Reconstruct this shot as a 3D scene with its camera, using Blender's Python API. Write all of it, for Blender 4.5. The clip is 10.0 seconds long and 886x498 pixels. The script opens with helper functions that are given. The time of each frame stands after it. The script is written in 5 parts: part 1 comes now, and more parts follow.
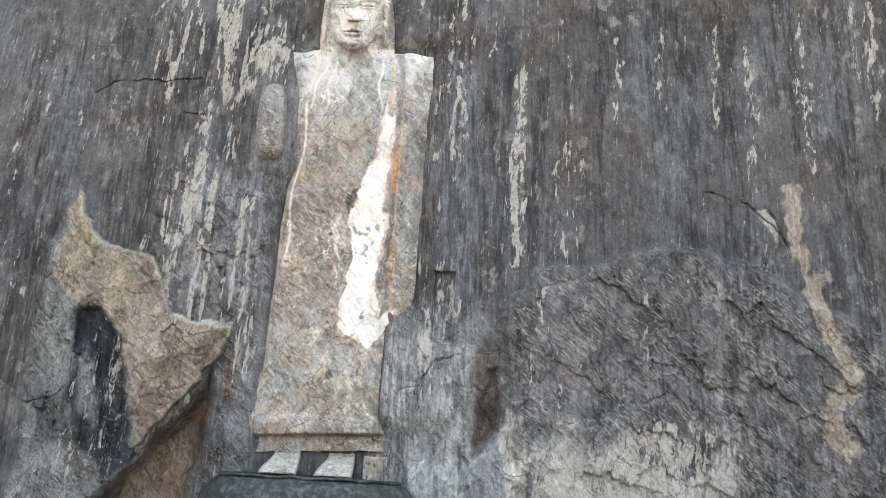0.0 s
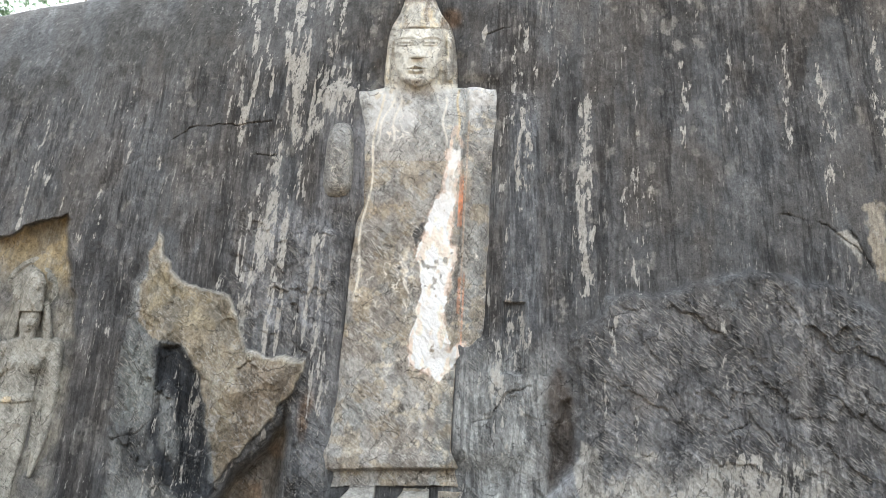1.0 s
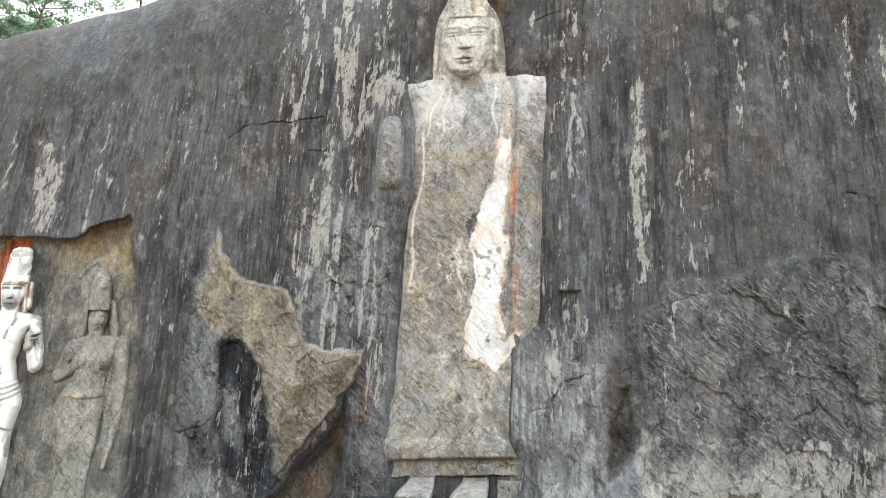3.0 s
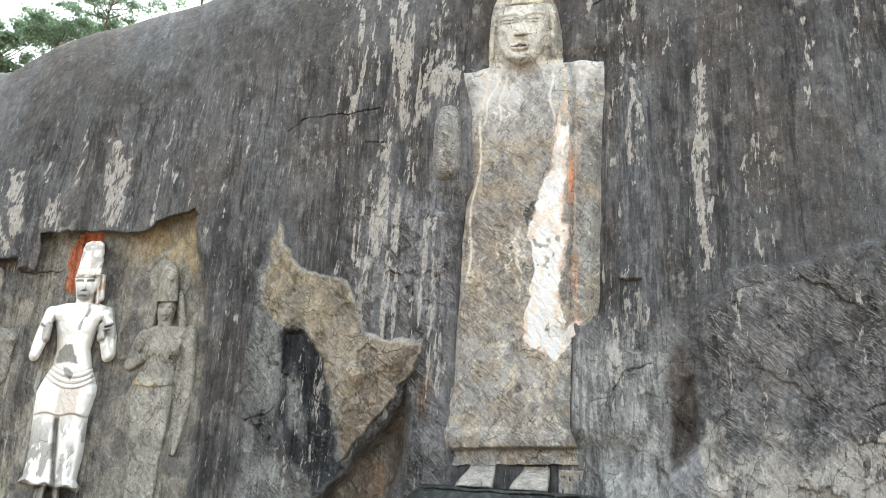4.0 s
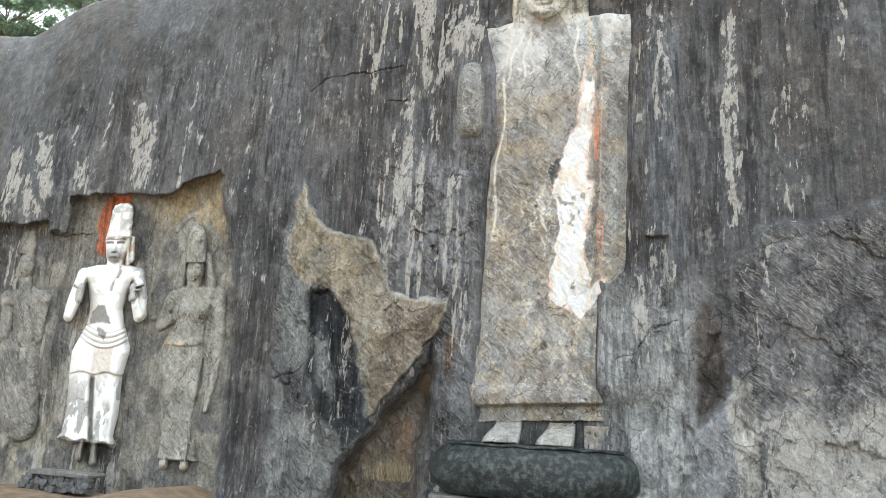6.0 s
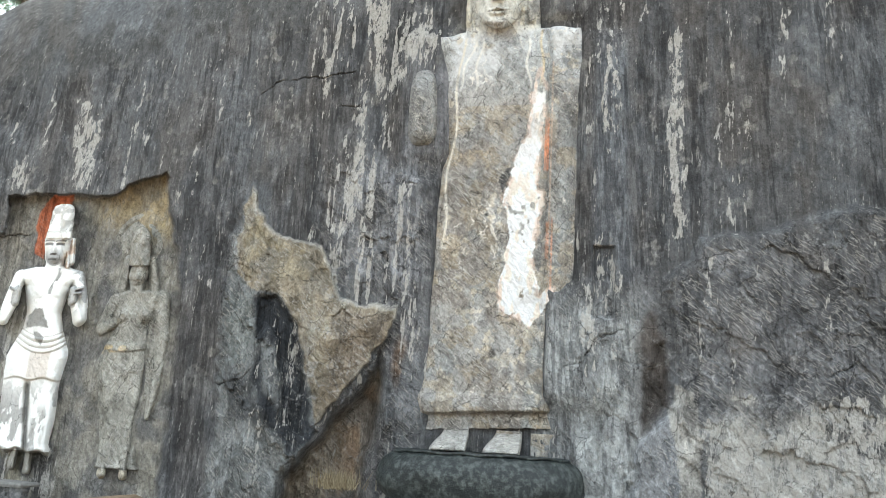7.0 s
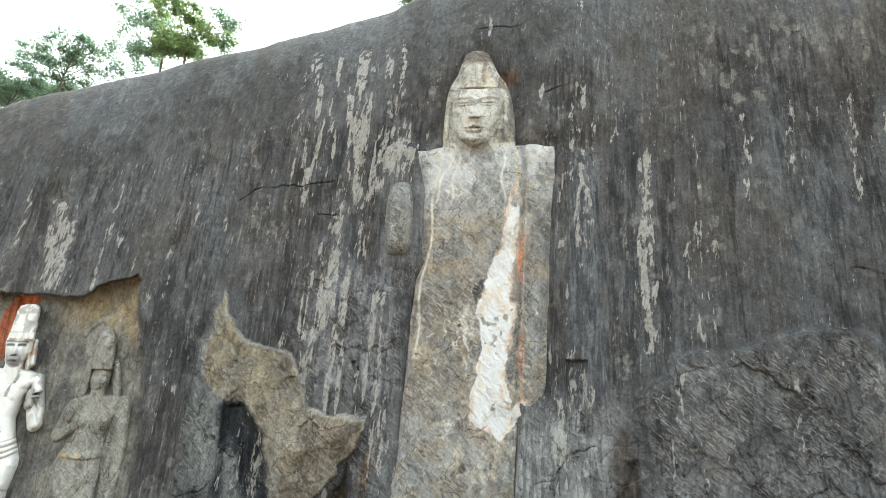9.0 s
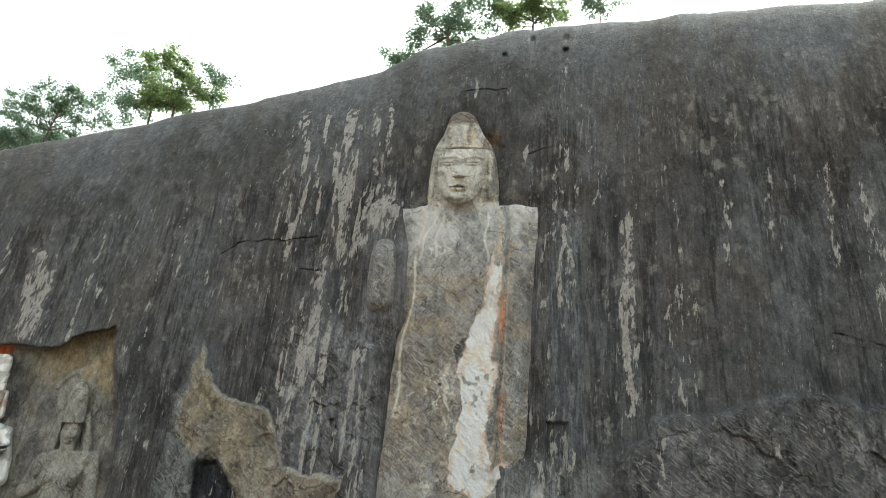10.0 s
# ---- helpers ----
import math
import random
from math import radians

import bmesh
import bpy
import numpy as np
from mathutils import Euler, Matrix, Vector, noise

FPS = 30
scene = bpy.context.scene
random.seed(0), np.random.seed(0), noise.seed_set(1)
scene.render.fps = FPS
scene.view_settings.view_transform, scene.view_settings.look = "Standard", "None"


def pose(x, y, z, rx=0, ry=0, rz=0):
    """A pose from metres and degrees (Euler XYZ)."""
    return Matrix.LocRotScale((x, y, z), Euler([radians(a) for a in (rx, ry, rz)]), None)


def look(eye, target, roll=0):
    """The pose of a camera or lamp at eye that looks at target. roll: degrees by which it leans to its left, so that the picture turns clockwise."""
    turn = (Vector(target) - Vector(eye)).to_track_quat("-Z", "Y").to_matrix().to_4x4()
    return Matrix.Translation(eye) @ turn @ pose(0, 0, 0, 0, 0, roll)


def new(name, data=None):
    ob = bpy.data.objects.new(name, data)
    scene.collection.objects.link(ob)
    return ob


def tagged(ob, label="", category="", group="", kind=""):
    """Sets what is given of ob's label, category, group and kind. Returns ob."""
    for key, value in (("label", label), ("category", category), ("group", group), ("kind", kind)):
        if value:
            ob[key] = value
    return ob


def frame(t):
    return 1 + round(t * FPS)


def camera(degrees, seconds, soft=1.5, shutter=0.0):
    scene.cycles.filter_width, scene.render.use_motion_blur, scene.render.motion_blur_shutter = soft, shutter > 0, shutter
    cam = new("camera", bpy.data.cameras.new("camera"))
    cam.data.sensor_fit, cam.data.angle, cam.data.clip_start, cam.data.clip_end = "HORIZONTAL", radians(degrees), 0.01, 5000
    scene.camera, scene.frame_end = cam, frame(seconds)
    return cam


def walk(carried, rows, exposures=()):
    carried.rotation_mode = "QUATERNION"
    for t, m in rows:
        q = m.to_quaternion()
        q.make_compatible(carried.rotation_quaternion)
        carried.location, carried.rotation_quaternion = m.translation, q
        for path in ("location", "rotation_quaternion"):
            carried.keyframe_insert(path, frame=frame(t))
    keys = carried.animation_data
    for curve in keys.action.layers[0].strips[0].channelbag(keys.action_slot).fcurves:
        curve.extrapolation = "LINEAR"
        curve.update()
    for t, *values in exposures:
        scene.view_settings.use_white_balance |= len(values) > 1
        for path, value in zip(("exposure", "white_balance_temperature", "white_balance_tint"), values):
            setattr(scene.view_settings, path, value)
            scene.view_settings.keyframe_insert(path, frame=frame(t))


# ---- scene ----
# The viewer stands on one spot and turns: only the angles change.
cam = camera(59.5, 10.0, soft=0.6)
EYE = 1.6
ROWS = [
    (0.0, 106.528, -3.269, -0.270),
    (0.5, 108.411, -3.105, 2.402),
    (1.0, 108.587, -3.225, 5.016),
    (1.5, 108.201, -3.204, 7.011),
    (2.0, 107.668, -2.952, 8.786),
    (2.2, 107.660, -2.879, 8.963),
    (3.3, 107.610, -3.033, 9.660),
    (3.5, 107.506, -3.167, 10.435),
    (4.0, 106.627, -3.560, 13.555),
    (4.5, 104.614, -3.935, 16.888),
    (5.0, 103.832, -3.959, 17.632),
    (5.5, 103.661, -3.874, 16.693),
    (5.7, 103.500, -3.716, 16.289),
    (6.8, 103.817, -3.377, 12.394),
    (7.0, 104.244, -3.495, 11.666),
    (7.5, 106.242, -3.764, 10.597),
    (8.0, 108.852, -3.905, 10.423),
    (8.5, 111.577, -4.064, 9.766),
    (9.0, 112.515, -4.254, 9.328),
    (9.5, 114.513, -4.697, 8.484),
    (10.0, 116.920, -4.868, 7.638),
]
EXPOSURES = [(0.0, 2.52, 6180, 7), (1.0, 2.42, 6300, 6), (4.5, 2.42, 6400, 5), (7.5, 2.45, 6100, 1), (8.5, 2.2, 6200, -1), (9.0, 2.18, 6300, 0), (10.0, 1.52, 6450, 0)]
walk(cam, [(t, pose(0, 0, EYE, rx, ry, rz)) for t, rx, ry, rz in ROWS], EXPOSURES)

# ---- light: hazy bright sky, the sun behind the rock ----
SUN_UP, SUN_TURN = radians(58), radians(25)
world = bpy.data.worlds.new("hazy_sky")
scene.world = world
world.use_nodes = True
wn, wl = world.node_tree.nodes, world.node_tree.links
sky = wn.new("ShaderNodeTexSky")
sky.sky_type, sky.sun_disc = "NISHITA", False
sky.sun_elevation, sky.sun_rotation = SUN_UP, SUN_TURN
sky.air_density, sky.dust_density, sky.ozone_density = 1.0, 3.0, 1.0
pale_sky = wn.new("ShaderNodeHueSaturation")
pale_sky.inputs["Saturation"].default_value = 0.2
wl.new(sky.outputs[0], pale_sky.inputs["Color"])
wl.new(pale_sky.outputs[0], wn["Background"].inputs["Color"])
wn["Background"].inputs["Strength"].default_value = 0.15
sun = new("sun", bpy.data.lights.new("sun", "SUN"))
sun.data.energy, sun.data.angle, sun.data.color = 1.2, radians(12), (1.0, 0.96, 0.9)
sun_way = Vector((math.sin(SUN_TURN) * math.cos(SUN_UP), math.cos(SUN_TURN) * math.cos(SUN_UP), math.sin(SUN_UP)))
sun.matrix_world = look(sun_way * 80, (0, 0, 0))


# ---- small tools ----
RNG = np.random.RandomState(7)
LATTICE = RNG.rand(256, 256)


def value_noise(x, z, seed=0):
    """Smooth random values from 0 to 1."""
    x, z = x + seed * 17.31, z + seed * 9.77
    ix, iz = np.floor(x).astype(int), np.floor(z).astype(int)
    fx, fz = x - ix, z - iz
    fx, fz = fx * fx * (3 - 2 * fx), fz * fz * (3 - 2 * fz)
    a, b = LATTICE[ix % 256, iz % 256], LATTICE[(ix + 1) % 256, iz % 256]
    c, d = LATTICE[ix % 256, (iz + 1) % 256], LATTICE[(ix + 1) % 256, (iz + 1) % 256]
    return (a * (1 - fx) + b * fx) * (1 - fz) + (c * (1 - fx) + d * fx) * fz


def fbm(x, z, seed=0, octaves=4):
    total, weight = 0, 0
    for k in range(octaves):
        total = total + value_noise(x * 2 ** k, z * 2 ** k, seed + k * 3) * 0.5 ** k
        weight += 0.5 ** k
    return total / weight


def smooth(a, b, v):
    t = np.clip((v - a) / (b - a), 0, 1)
    return t * t * (3 - 2 * t)


def region(x, z, corners):
    """Signed distance to a closed outline, positive inside."""
    far, inside = np.full(x.shape, 1e9), np.zeros(x.shape, bool)
    for (ax, az), (bx, bz) in zip(corners, corners[1:] + corners[:1]):
        ex, ez = bx - ax, bz - az
        t = np.clip(((x - ax) * ex + (z - az) * ez) / (ex * ex + ez * ez), 0, 1)
        far = np.minimum(far, np.hypot(x - ax - t * ex, z - az - t * ez))
        if ez:
            inside ^= ((az > z) != (bz > z)) & (x < ex * (z - az) / ez + ax)
    return np.where(inside, far, -far)


def cells(x, z, seed):
    """Broken plates about 1 wide: a random value for each, how far off its rim, and the way to its middle."""
    ix, iz = np.floor(x).astype(int), np.floor(z).astype(int)
    first, second = np.full(x.shape, 9.0), np.full(x.shape, 9.0)
    value, wx_, wz_ = np.zeros(x.shape), np.zeros(x.shape), np.zeros(x.shape)
    for a in (-1, 0, 1):
        for b in (-1, 0, 1):
            px, pz = (ix + a + seed * 31) % 256, (iz + b + seed * 57) % 256
            dx, dz = ix + a + LATTICE[px, pz] - x, iz + b + LATTICE[pz, px] - z
            d = np.hypot(dx, dz)
            near = d < first
            second = np.where(near, first, np.minimum(second, d))
            value = np.where(near, LATTICE[(px * 7 + 3) % 256, (pz * 5 + 1) % 256], value)
            wx_, wz_ = np.where(near, dx, wx_), np.where(near, dz, wz_)
            first = np.minimum(first, d)
    return value, second - first, wx_, wz_


def weather(x, z, tone, broken, seed, power=1.0):
    """Grain, chips and pits on a stone tone: upright where it is smooth, slanting tool marks and breaks where it is broken."""
    upright = fbm(x / 0.09, z / 0.9, seed, 3)
    slant = fbm((x * 0.77 - z * 0.64) / 0.5, (x * 0.64 + z * 0.77) / 0.085, seed + 1, 3)
    other = fbm((x * 0.6 + z * 0.8) / 0.4, (z * 0.6 - x * 0.8) / 0.09, seed + 2, 3)
    slant = np.where(fbm(x / 1.3, z / 1.3, seed + 3) > 0.52, slant, other)
    mark = upright + (slant - upright) * broken
    tone = tone * (1 + power * 0.6 * (mark - 0.5))[..., None]
    chips = smooth(0.64, 0.67, fbm(x / 0.14, z / 0.24, seed + 4, 3)) * smooth(0.42, 0.6, fbm(x / 1.1, z / 1.8, seed + 5))
    tone = tone + (np.clip(tone * 2.6, 0, 0.5) - tone) * (chips * 0.6 * power)[..., None]
    stroke = smooth(0.66, 0.7, mark) * smooth(0.4, 0.55, fbm(x / 0.8, z / 0.8, seed + 6))
    tone = tone + (np.clip(tone * 2.2, 0, 0.5) - tone) * (stroke * 0.4 * power)[..., None]
    pits = smooth(0.37, 0.33, fbm(x / 0.2, z / 0.26, seed + 7, 4))
    return tone * (1 - 0.35 * power * pits)[..., None]


def line_gap(x, z, nodes):
    """Distance to an open line."""
    far = np.full(x.shape, 1e9)
    for (ax, az), (bx, bz) in zip(nodes, nodes[1:]):
        ex, ez = bx - ax, bz - az
        t = np.clip(((x - ax) * ex + (z - az) * ez) / (ex * ex + ez * ez), 0, 1)
        far = np.minimum(far, np.hypot(x - ax - t * ex, z - az - t * ez))
    return far


def bump_of(x, z, ax, az, ar, bx, bz, br, high):
    """Height of a round limb laid on the wall, from a (radius ar) to b (radius br)."""
    ex, ez = bx - ax, bz - az
    t = np.clip(((x - ax) * ex + (z - az) * ez) / max(ex * ex + ez * ez, 1e-9), 0, 1)
    d = np.hypot(x - ax - t * ex, z - az - t * ez) / (ar + (br - ar) * t)
    return high * np.clip(1 - d ** 2.6, 0, 1) ** 0.5


def oval(x, z, cx, cz, rx, rz, high):
    return high * np.sqrt(np.clip(1 - ((x - cx) / rx) ** 2 - ((z - cz) / rz) ** 2, 0, 1))


def mixed(base, tint, weight):
    return base + (np.array(tint) - base) * weight[..., None]


def wall_place(x, z, y):
    """A point of the rock face that stands y metres off, seen against the upright plane 20 m off at (x, z)."""
    return np.stack([x * y / 20, y, EYE + (z - EYE) * y / 20], -1)


def sheet(name, points, tone, material, keep=None, slant=1.0, marks=None):
    """A mesh over a grid of points, with a stone tone for each, and how far pale or dark run-off covers it."""
    n, m = points.shape[:2]
    index = np.arange(n * m).reshape(n, m)
    quads = np.stack([index[:-1, :-1], index[1:, :-1], index[1:, 1:], index[:-1, 1:]], -1)
    if keep is not None:
        quads = quads[keep[:-1, :-1] | keep[1:, :-1] | keep[1:, 1:] | keep[:-1, 1:]]
    quads = quads.reshape(-1, 4)
    used = np.unique(quads)
    renumber = np.zeros(n * m, int)
    renumber[used] = np.arange(len(used))
    me = bpy.data.meshes.new(name)
    me.from_pydata(points.reshape(-1, 3)[used].tolist(), [], renumber[quads].tolist())
    me.polygons.foreach_set("use_smooth", [True] * len(me.polygons))
    colours = me.attributes.new("tone", "FLOAT_COLOR", "POINT")
    rgba = np.ones((len(used), 4))
    rgba[:, :3] = tone.reshape(-1, 3)[used]
    rgba[:, 3] = (slant + np.zeros(points.shape[:2])).ravel()[used]
    colours.data.foreach_set("color", rgba.ravel())
    if marks is not None:
        cover = me.attributes.new("marks", "FLOAT_COLOR", "POINT")
        rgba[:, :3] = marks.reshape(-1, 3)[used]
        cover.data.foreach_set("color", rgba.ravel())
    me.materials.append(material)
    return new(name, me)


def part(name, bm, material, parent, label=""):
    me = bpy.data.meshes.new(name)
    bm.to_mesh(me)
    bm.free()
    me.materials.append(material)
    ob = new(name, me)
    ob.parent = parent
    return tagged(ob, label)


# ---- materials ----
def stone_material(name, streaks, grain, rough, deep, facet, flecks, strokes):
    """Weathered stone: its own mapped tone, broken up by flat flakes, ragged run-off, flecks, grain and tool marks."""
    mat = bpy.data.materials.new(name)
    mat.use_nodes = True
    nodes, links = mat.node_tree.nodes, mat.node_tree.links
    bsdf = nodes["Principled BSDF"]
    place = nodes.new("ShaderNodeTexCoord").outputs["Object"]

    def mapped(source, scale, turn):
        mapping = nodes.new("ShaderNodeMapping")
        mapping.vector_type = "TEXTURE"
        mapping.inputs["Scale"].default_value = [1 / v for v in scale]
        mapping.inputs["Rotation"].default_value = (0, radians(turn), 0)
        links.new(source, mapping.inputs["Vector"])
        return mapping.outputs[0]

    def noise_at(scale, turn, size, detail, rough_, out="Fac"):
        tex = nodes.new("ShaderNodeTexNoise")
        tex.inputs["Scale"].default_value = size
        tex.inputs["Detail"].default_value = detail
        tex.inputs["Roughness"].default_value = rough_
        links.new(mapped(place, scale, turn), tex.inputs["Vector"])
        return tex.outputs[out]

    def ranged(value, a, b, lo, hi):
        r = nodes.new("ShaderNodeMapRange")
        for key, v in zip(("From Min", "From Max", "To Min", "To Max"), (a, b, lo, hi)):
            r.inputs[key].default_value = v
        links.new(value, r.inputs["Value"])
        return r.outputs[0]

    def joined(kind, a, b):
        m = nodes.new("ShaderNodeMath")
        m.operation = kind
        links.new(a, m.inputs[0])
        links.new(b, m.inputs[1])
        return m.outputs[0]

    def times(a, *rest):
        for b in rest:
            a = joined("MULTIPLY", a, b)
        return a

    def blend(kind, weight, a, b):
        m = nodes.new("ShaderNodeMix")
        m.data_type, m.blend_type = "RGBA", kind
        links.new(weight, m.inputs["Factor"])
        links.new(a, m.inputs["A"])
        m.inputs["B"].default_value = (*b, 1)
        return m.outputs["Result"]

    # bent coordinates, so that no flake has a ruled edge
    bend = nodes.new("ShaderNodeVectorMath")
    bend.operation = "MULTIPLY_ADD"
    links.new(noise_at((1, 1, 1), 0, 3.0, 4, 0.6, "Color"), bend.inputs[0])
    bend.inputs[1].default_value = (0.5, 0.0, 0.5)
    links.new(place, bend.inputs[2])

    def flakes(scale, turn, size):
        tex = nodes.new("ShaderNodeTexVoronoi")
        tex.inputs["Scale"].default_value = size
        links.new(mapped(bend.outputs[0], scale, turn), tex.inputs["Vector"])
        one = nodes.new("ShaderNodeSeparateColor")
        links.new(tex.outputs["Color"], one.inputs[0])
        return one.outputs[0], tex.outputs["Distance"]

    tone = nodes.new("ShaderNodeAttribute")
    tone.attribute_name = "tone"
    marks = nodes.new("ShaderNodeAttribute")
    marks.attribute_name = "marks"
    mark = nodes.new("ShaderNodeSeparateColor")
    links.new(marks.outputs["Color"], mark.inputs[0])
    slant = tone.outputs["Alpha"]
    upright = ranged(slant, 0.2, 0.7, 1.0, 0.0)

    run = noise_at((1, 1, 0.07), 0, 10.0, 5, 0.65)
    fine = noise_at((1, 1, 0.6), 15, 13.0, 6, 0.72)
    grit = noise_at((1, 1, 0.7), -25, 27.0, 3, 0.7)
    blot = noise_at((1, 1, 0.6), -20, 2.6, 8, 0.7)
    patch = noise_at((1, 1, 0.6), 0, 1.5, 4, 0.6)
    rag = noise_at((1, 1, 0.28), 5, 6.5, 8, 0.7)
    big, big_far = flakes((1, 1, 0.45), 42, 2.6)
    small, small_far = flakes((1, 1, 0.3), -35, 7.0)
    spread = joined("SUBTRACT", big, ranged(slant, 0, 1, 0.5, 0.5))
    facets = joined("ADD", ranged(spread, -0.5, 0.5, -facet, facet), ranged(small, 0, 1, -facet * 0.8, facet * 0.8))
    facets = joined("ADD", times(facets, ranged(slant, 0, 0.8, 0.3, 1.0)), ranged(slant, 0, 1, 1, 1))
    value = times(ranged(run, 0.38, 0.62, 1 - streaks, 1 + streaks), ranged(fine, 0.38, 0.62, 1 - grain, 1 + grain),
                  ranged(grit, 0.38, 0.62, 1 - grain * 0.7, 1 + grain * 0.7), ranged(blot, 0.42, 0.58, 1 - grain * 0.7, 1 + grain * 0.7), facets)
    grey = nodes.new("ShaderNodeRGBToBW")
    links.new(tone.outputs["Color"], grey.inputs[0])
    unpainted = ranged(grey.outputs[0], 0.45, 0.7, 1.0, 0.1)
    value = joined("ADD", times(ranged(value, 0, 2, -1, 1), unpainted), ranged(slant, 0, 1, 1, 1))
    scaled = nodes.new("ShaderNodeVectorMath")
    scaled.operation = "SCALE"
    links.new(tone.outputs["Color"], scaled.inputs[0])
    links.new(value, scaled.inputs["Scale"])
    colour = scaled.outputs[0]

    # soot-dark and pale lime run-off, with ragged, flaking edges
    dark_cover = joined("ADD", mark.outputs[1], ranged(noise_at((1, 1, 0.12), -3, 8.0, 7, 0.65), 0, 1, -0.9, 0.9))
    colour = blend("MULTIPLY", ranged(dark_cover, 0.42, 0.58, 0.0, 0.85), colour, (0.5, 0.5, 0.51))
    pale_cover = joined("ADD", mark.outputs[0], ranged(rag, 0, 1, -1.5, 1.42))
    pale = times(ranged(pale_cover, 0.46, 0.54, 0.0, 1.0), ranged(fine, 0.34, 0.56, 0.45, 0.95))
    colour = blend("MIX", pale, colour, (0.46, 0.44, 0.405))
    # thin broken runs on the smooth stone
    chop = noise_at((1, 1, 0.5), 0, 11.0, 4, 0.65)
    hair = times(ranged(noise_at((1, 1, 0.035), 2, 13.0, 3, 0.6), 0.59, 0.63, 0.0, 1.0), ranged(chop, 0.48, 0.53, 0.0, 1.0), ranged(patch, 0.46, 0.58, 0.1, 1.0), upright, unpainted)
    colour = blend("MIX", times(hair, ranged(fine, 0, 1, flecks, flecks)), colour, (0.33, 0.32, 0.30))
    soot = times(ranged(noise_at((1, 1, 0.04), -2, 8.0, 4, 0.6), 0.56, 0.62, 0.0, 0.6), upright, unpainted)
    colour = blend("MULTIPLY", soot, colour, (0.62, 0.62, 0.63))
    # tool strokes on broken or carved stone, pale and dark
    for turn, size, level, shade in ((-52, 24.0, 0.62, (0.5, 0.475, 0.43)), (-63, 30.0, 0.61, (0.44, 0.42, 0.39)), (-38, 27.0, 0.63, (0.46, 0.44, 0.4)), (-57, 20.0, 0.62, None), (30, 25.0, 0.64, None)):
        dash = ranged(noise_at((1, 1, 0.1), turn, size, 1.5, 0.5), level, level + 0.016, 0.0, strokes)
        dash = times(dash, ranged(patch, 0.42, 0.55, 0.15, 1.0) if size > 23 else ranged(patch, 0.58, 0.46, 0.1, 0.7), slant, unpainted)
        colour = blend("MIX", dash, colour, shade) if shade else blend("MULTIPLY", dash, colour, (0.5, 0.5, 0.5))
    # a net of thin cracks round the larger plates
    net = nodes.new("ShaderNodeTexVoronoi")
    net.feature = "DISTANCE_TO_EDGE"
    net.inputs["Scale"].default_value = 1.5
    links.new(mapped(bend.outputs[0], (1, 1, 0.55), 35), net.inputs["Vector"])
    seam = times(ranged(net.outputs["Distance"], 0.006, 0.016, 0.8, 0.0), ranged(blot, 0.47, 0.52, 0.0, 1.0), ranged(slant, 0.1, 0.6, 0.25, 1.0), unpainted)
    colour = blend("MULTIPLY", seam, colour, (0.3, 0.3, 0.3))
    # small bright flecks where the skin has come off, dark pits
    fleck_at = joined("ADD", noise_at((1, 1, 0.35), 12, 11.0, 6, 0.68), ranged(mark.outputs[2], 0, 1, -0.03, 0.045))
    fleck = times(ranged(fleck_at, 0.675, 0.695, 0.0, flecks), ranged(patch, 0.44, 0.56, 0.0, 1.0), unpainted)
    colour = blend("MIX", fleck, colour, (0.48, 0.465, 0.44))
    pit = times(ranged(noise_at((1, 1, 0.6), -35, 13.0, 4, 0.6), 0.36, 0.33, 0.0, 0.7), unpainted)
    colour = blend("MULTIPLY", pit, colour, (0.4, 0.4, 0.4))
    links.new(colour, bsdf.inputs["Base Color"])
    links.new(ranged(fine, 0.3, 0.7, rough - 0.1, rough + 0.1), bsdf.inputs["Roughness"])
    bsdf.inputs["Specular IOR Level"].default_value = 0.12
    rise = joined("ADD", joined("ADD", blot, fine), times(joined("ADD", big_far, small_far), ranged(slant, 0, 1, 0.1, 0.9)))
    bump = nodes.new("ShaderNodeBump")
    bump.inputs["Strength"].default_value, bump.inputs["Distance"].default_value = deep, 0.09
    links.new(rise, bump.inputs["Height"])
    links.new(bump.outputs[0], bsdf.inputs["Normal"])
    return mat


def plain_material(name, dark, light, size, rough, deep=0.3, stretch=(1, 1, 1), gloss=0.3, span=(0.35, 0.68)):
    mat = bpy.data.materials.new(name)
    mat.use_nodes = True
    nodes, links = mat.node_tree.nodes, mat.node_tree.links
    bsdf = nodes["Principled BSDF"]
    mapping = nodes.new("ShaderNodeMapping")
    mapping.inputs["Scale"].default_value = stretch
    links.new(nodes.new("ShaderNodeTexCoord").outputs["Object"], mapping.inputs["Vector"])
    tex = nodes.new("ShaderNodeTexNoise")
    tex.inputs["Scale"].default_value, tex.inputs["Detail"].default_value = size, 8
    tex.inputs["Roughness"].default_value = 0.7
    links.new(mapping.outputs[0], tex.inputs["Vector"])
    ramp = nodes.new("ShaderNodeValToRGB")
    ramp.color_ramp.elements[0].position, ramp.color_ramp.elements[1].position = span
    ramp.color_ramp.elements[0].color, ramp.color_ramp.elements[1].color = (*dark, 1), (*light, 1)
    links.new(tex.outputs["Fac"], ramp.inputs[0])
    links.new(ramp.outputs[0], bsdf.inputs["Base Color"])
    bsdf.inputs["Roughness"].default_value = rough
    bsdf.inputs["Specular IOR Level"].default_value = gloss
    bump = nodes.new("ShaderNodeBump")
    bump.inputs["Strength"].default_value, bump.inputs["Distance"].default_value = deep, 0.05
    links.new(tex.outputs["Fac"], bump.inputs["Height"])
    links.new(bump.outputs[0], bsdf.inputs["Normal"])
    return mat


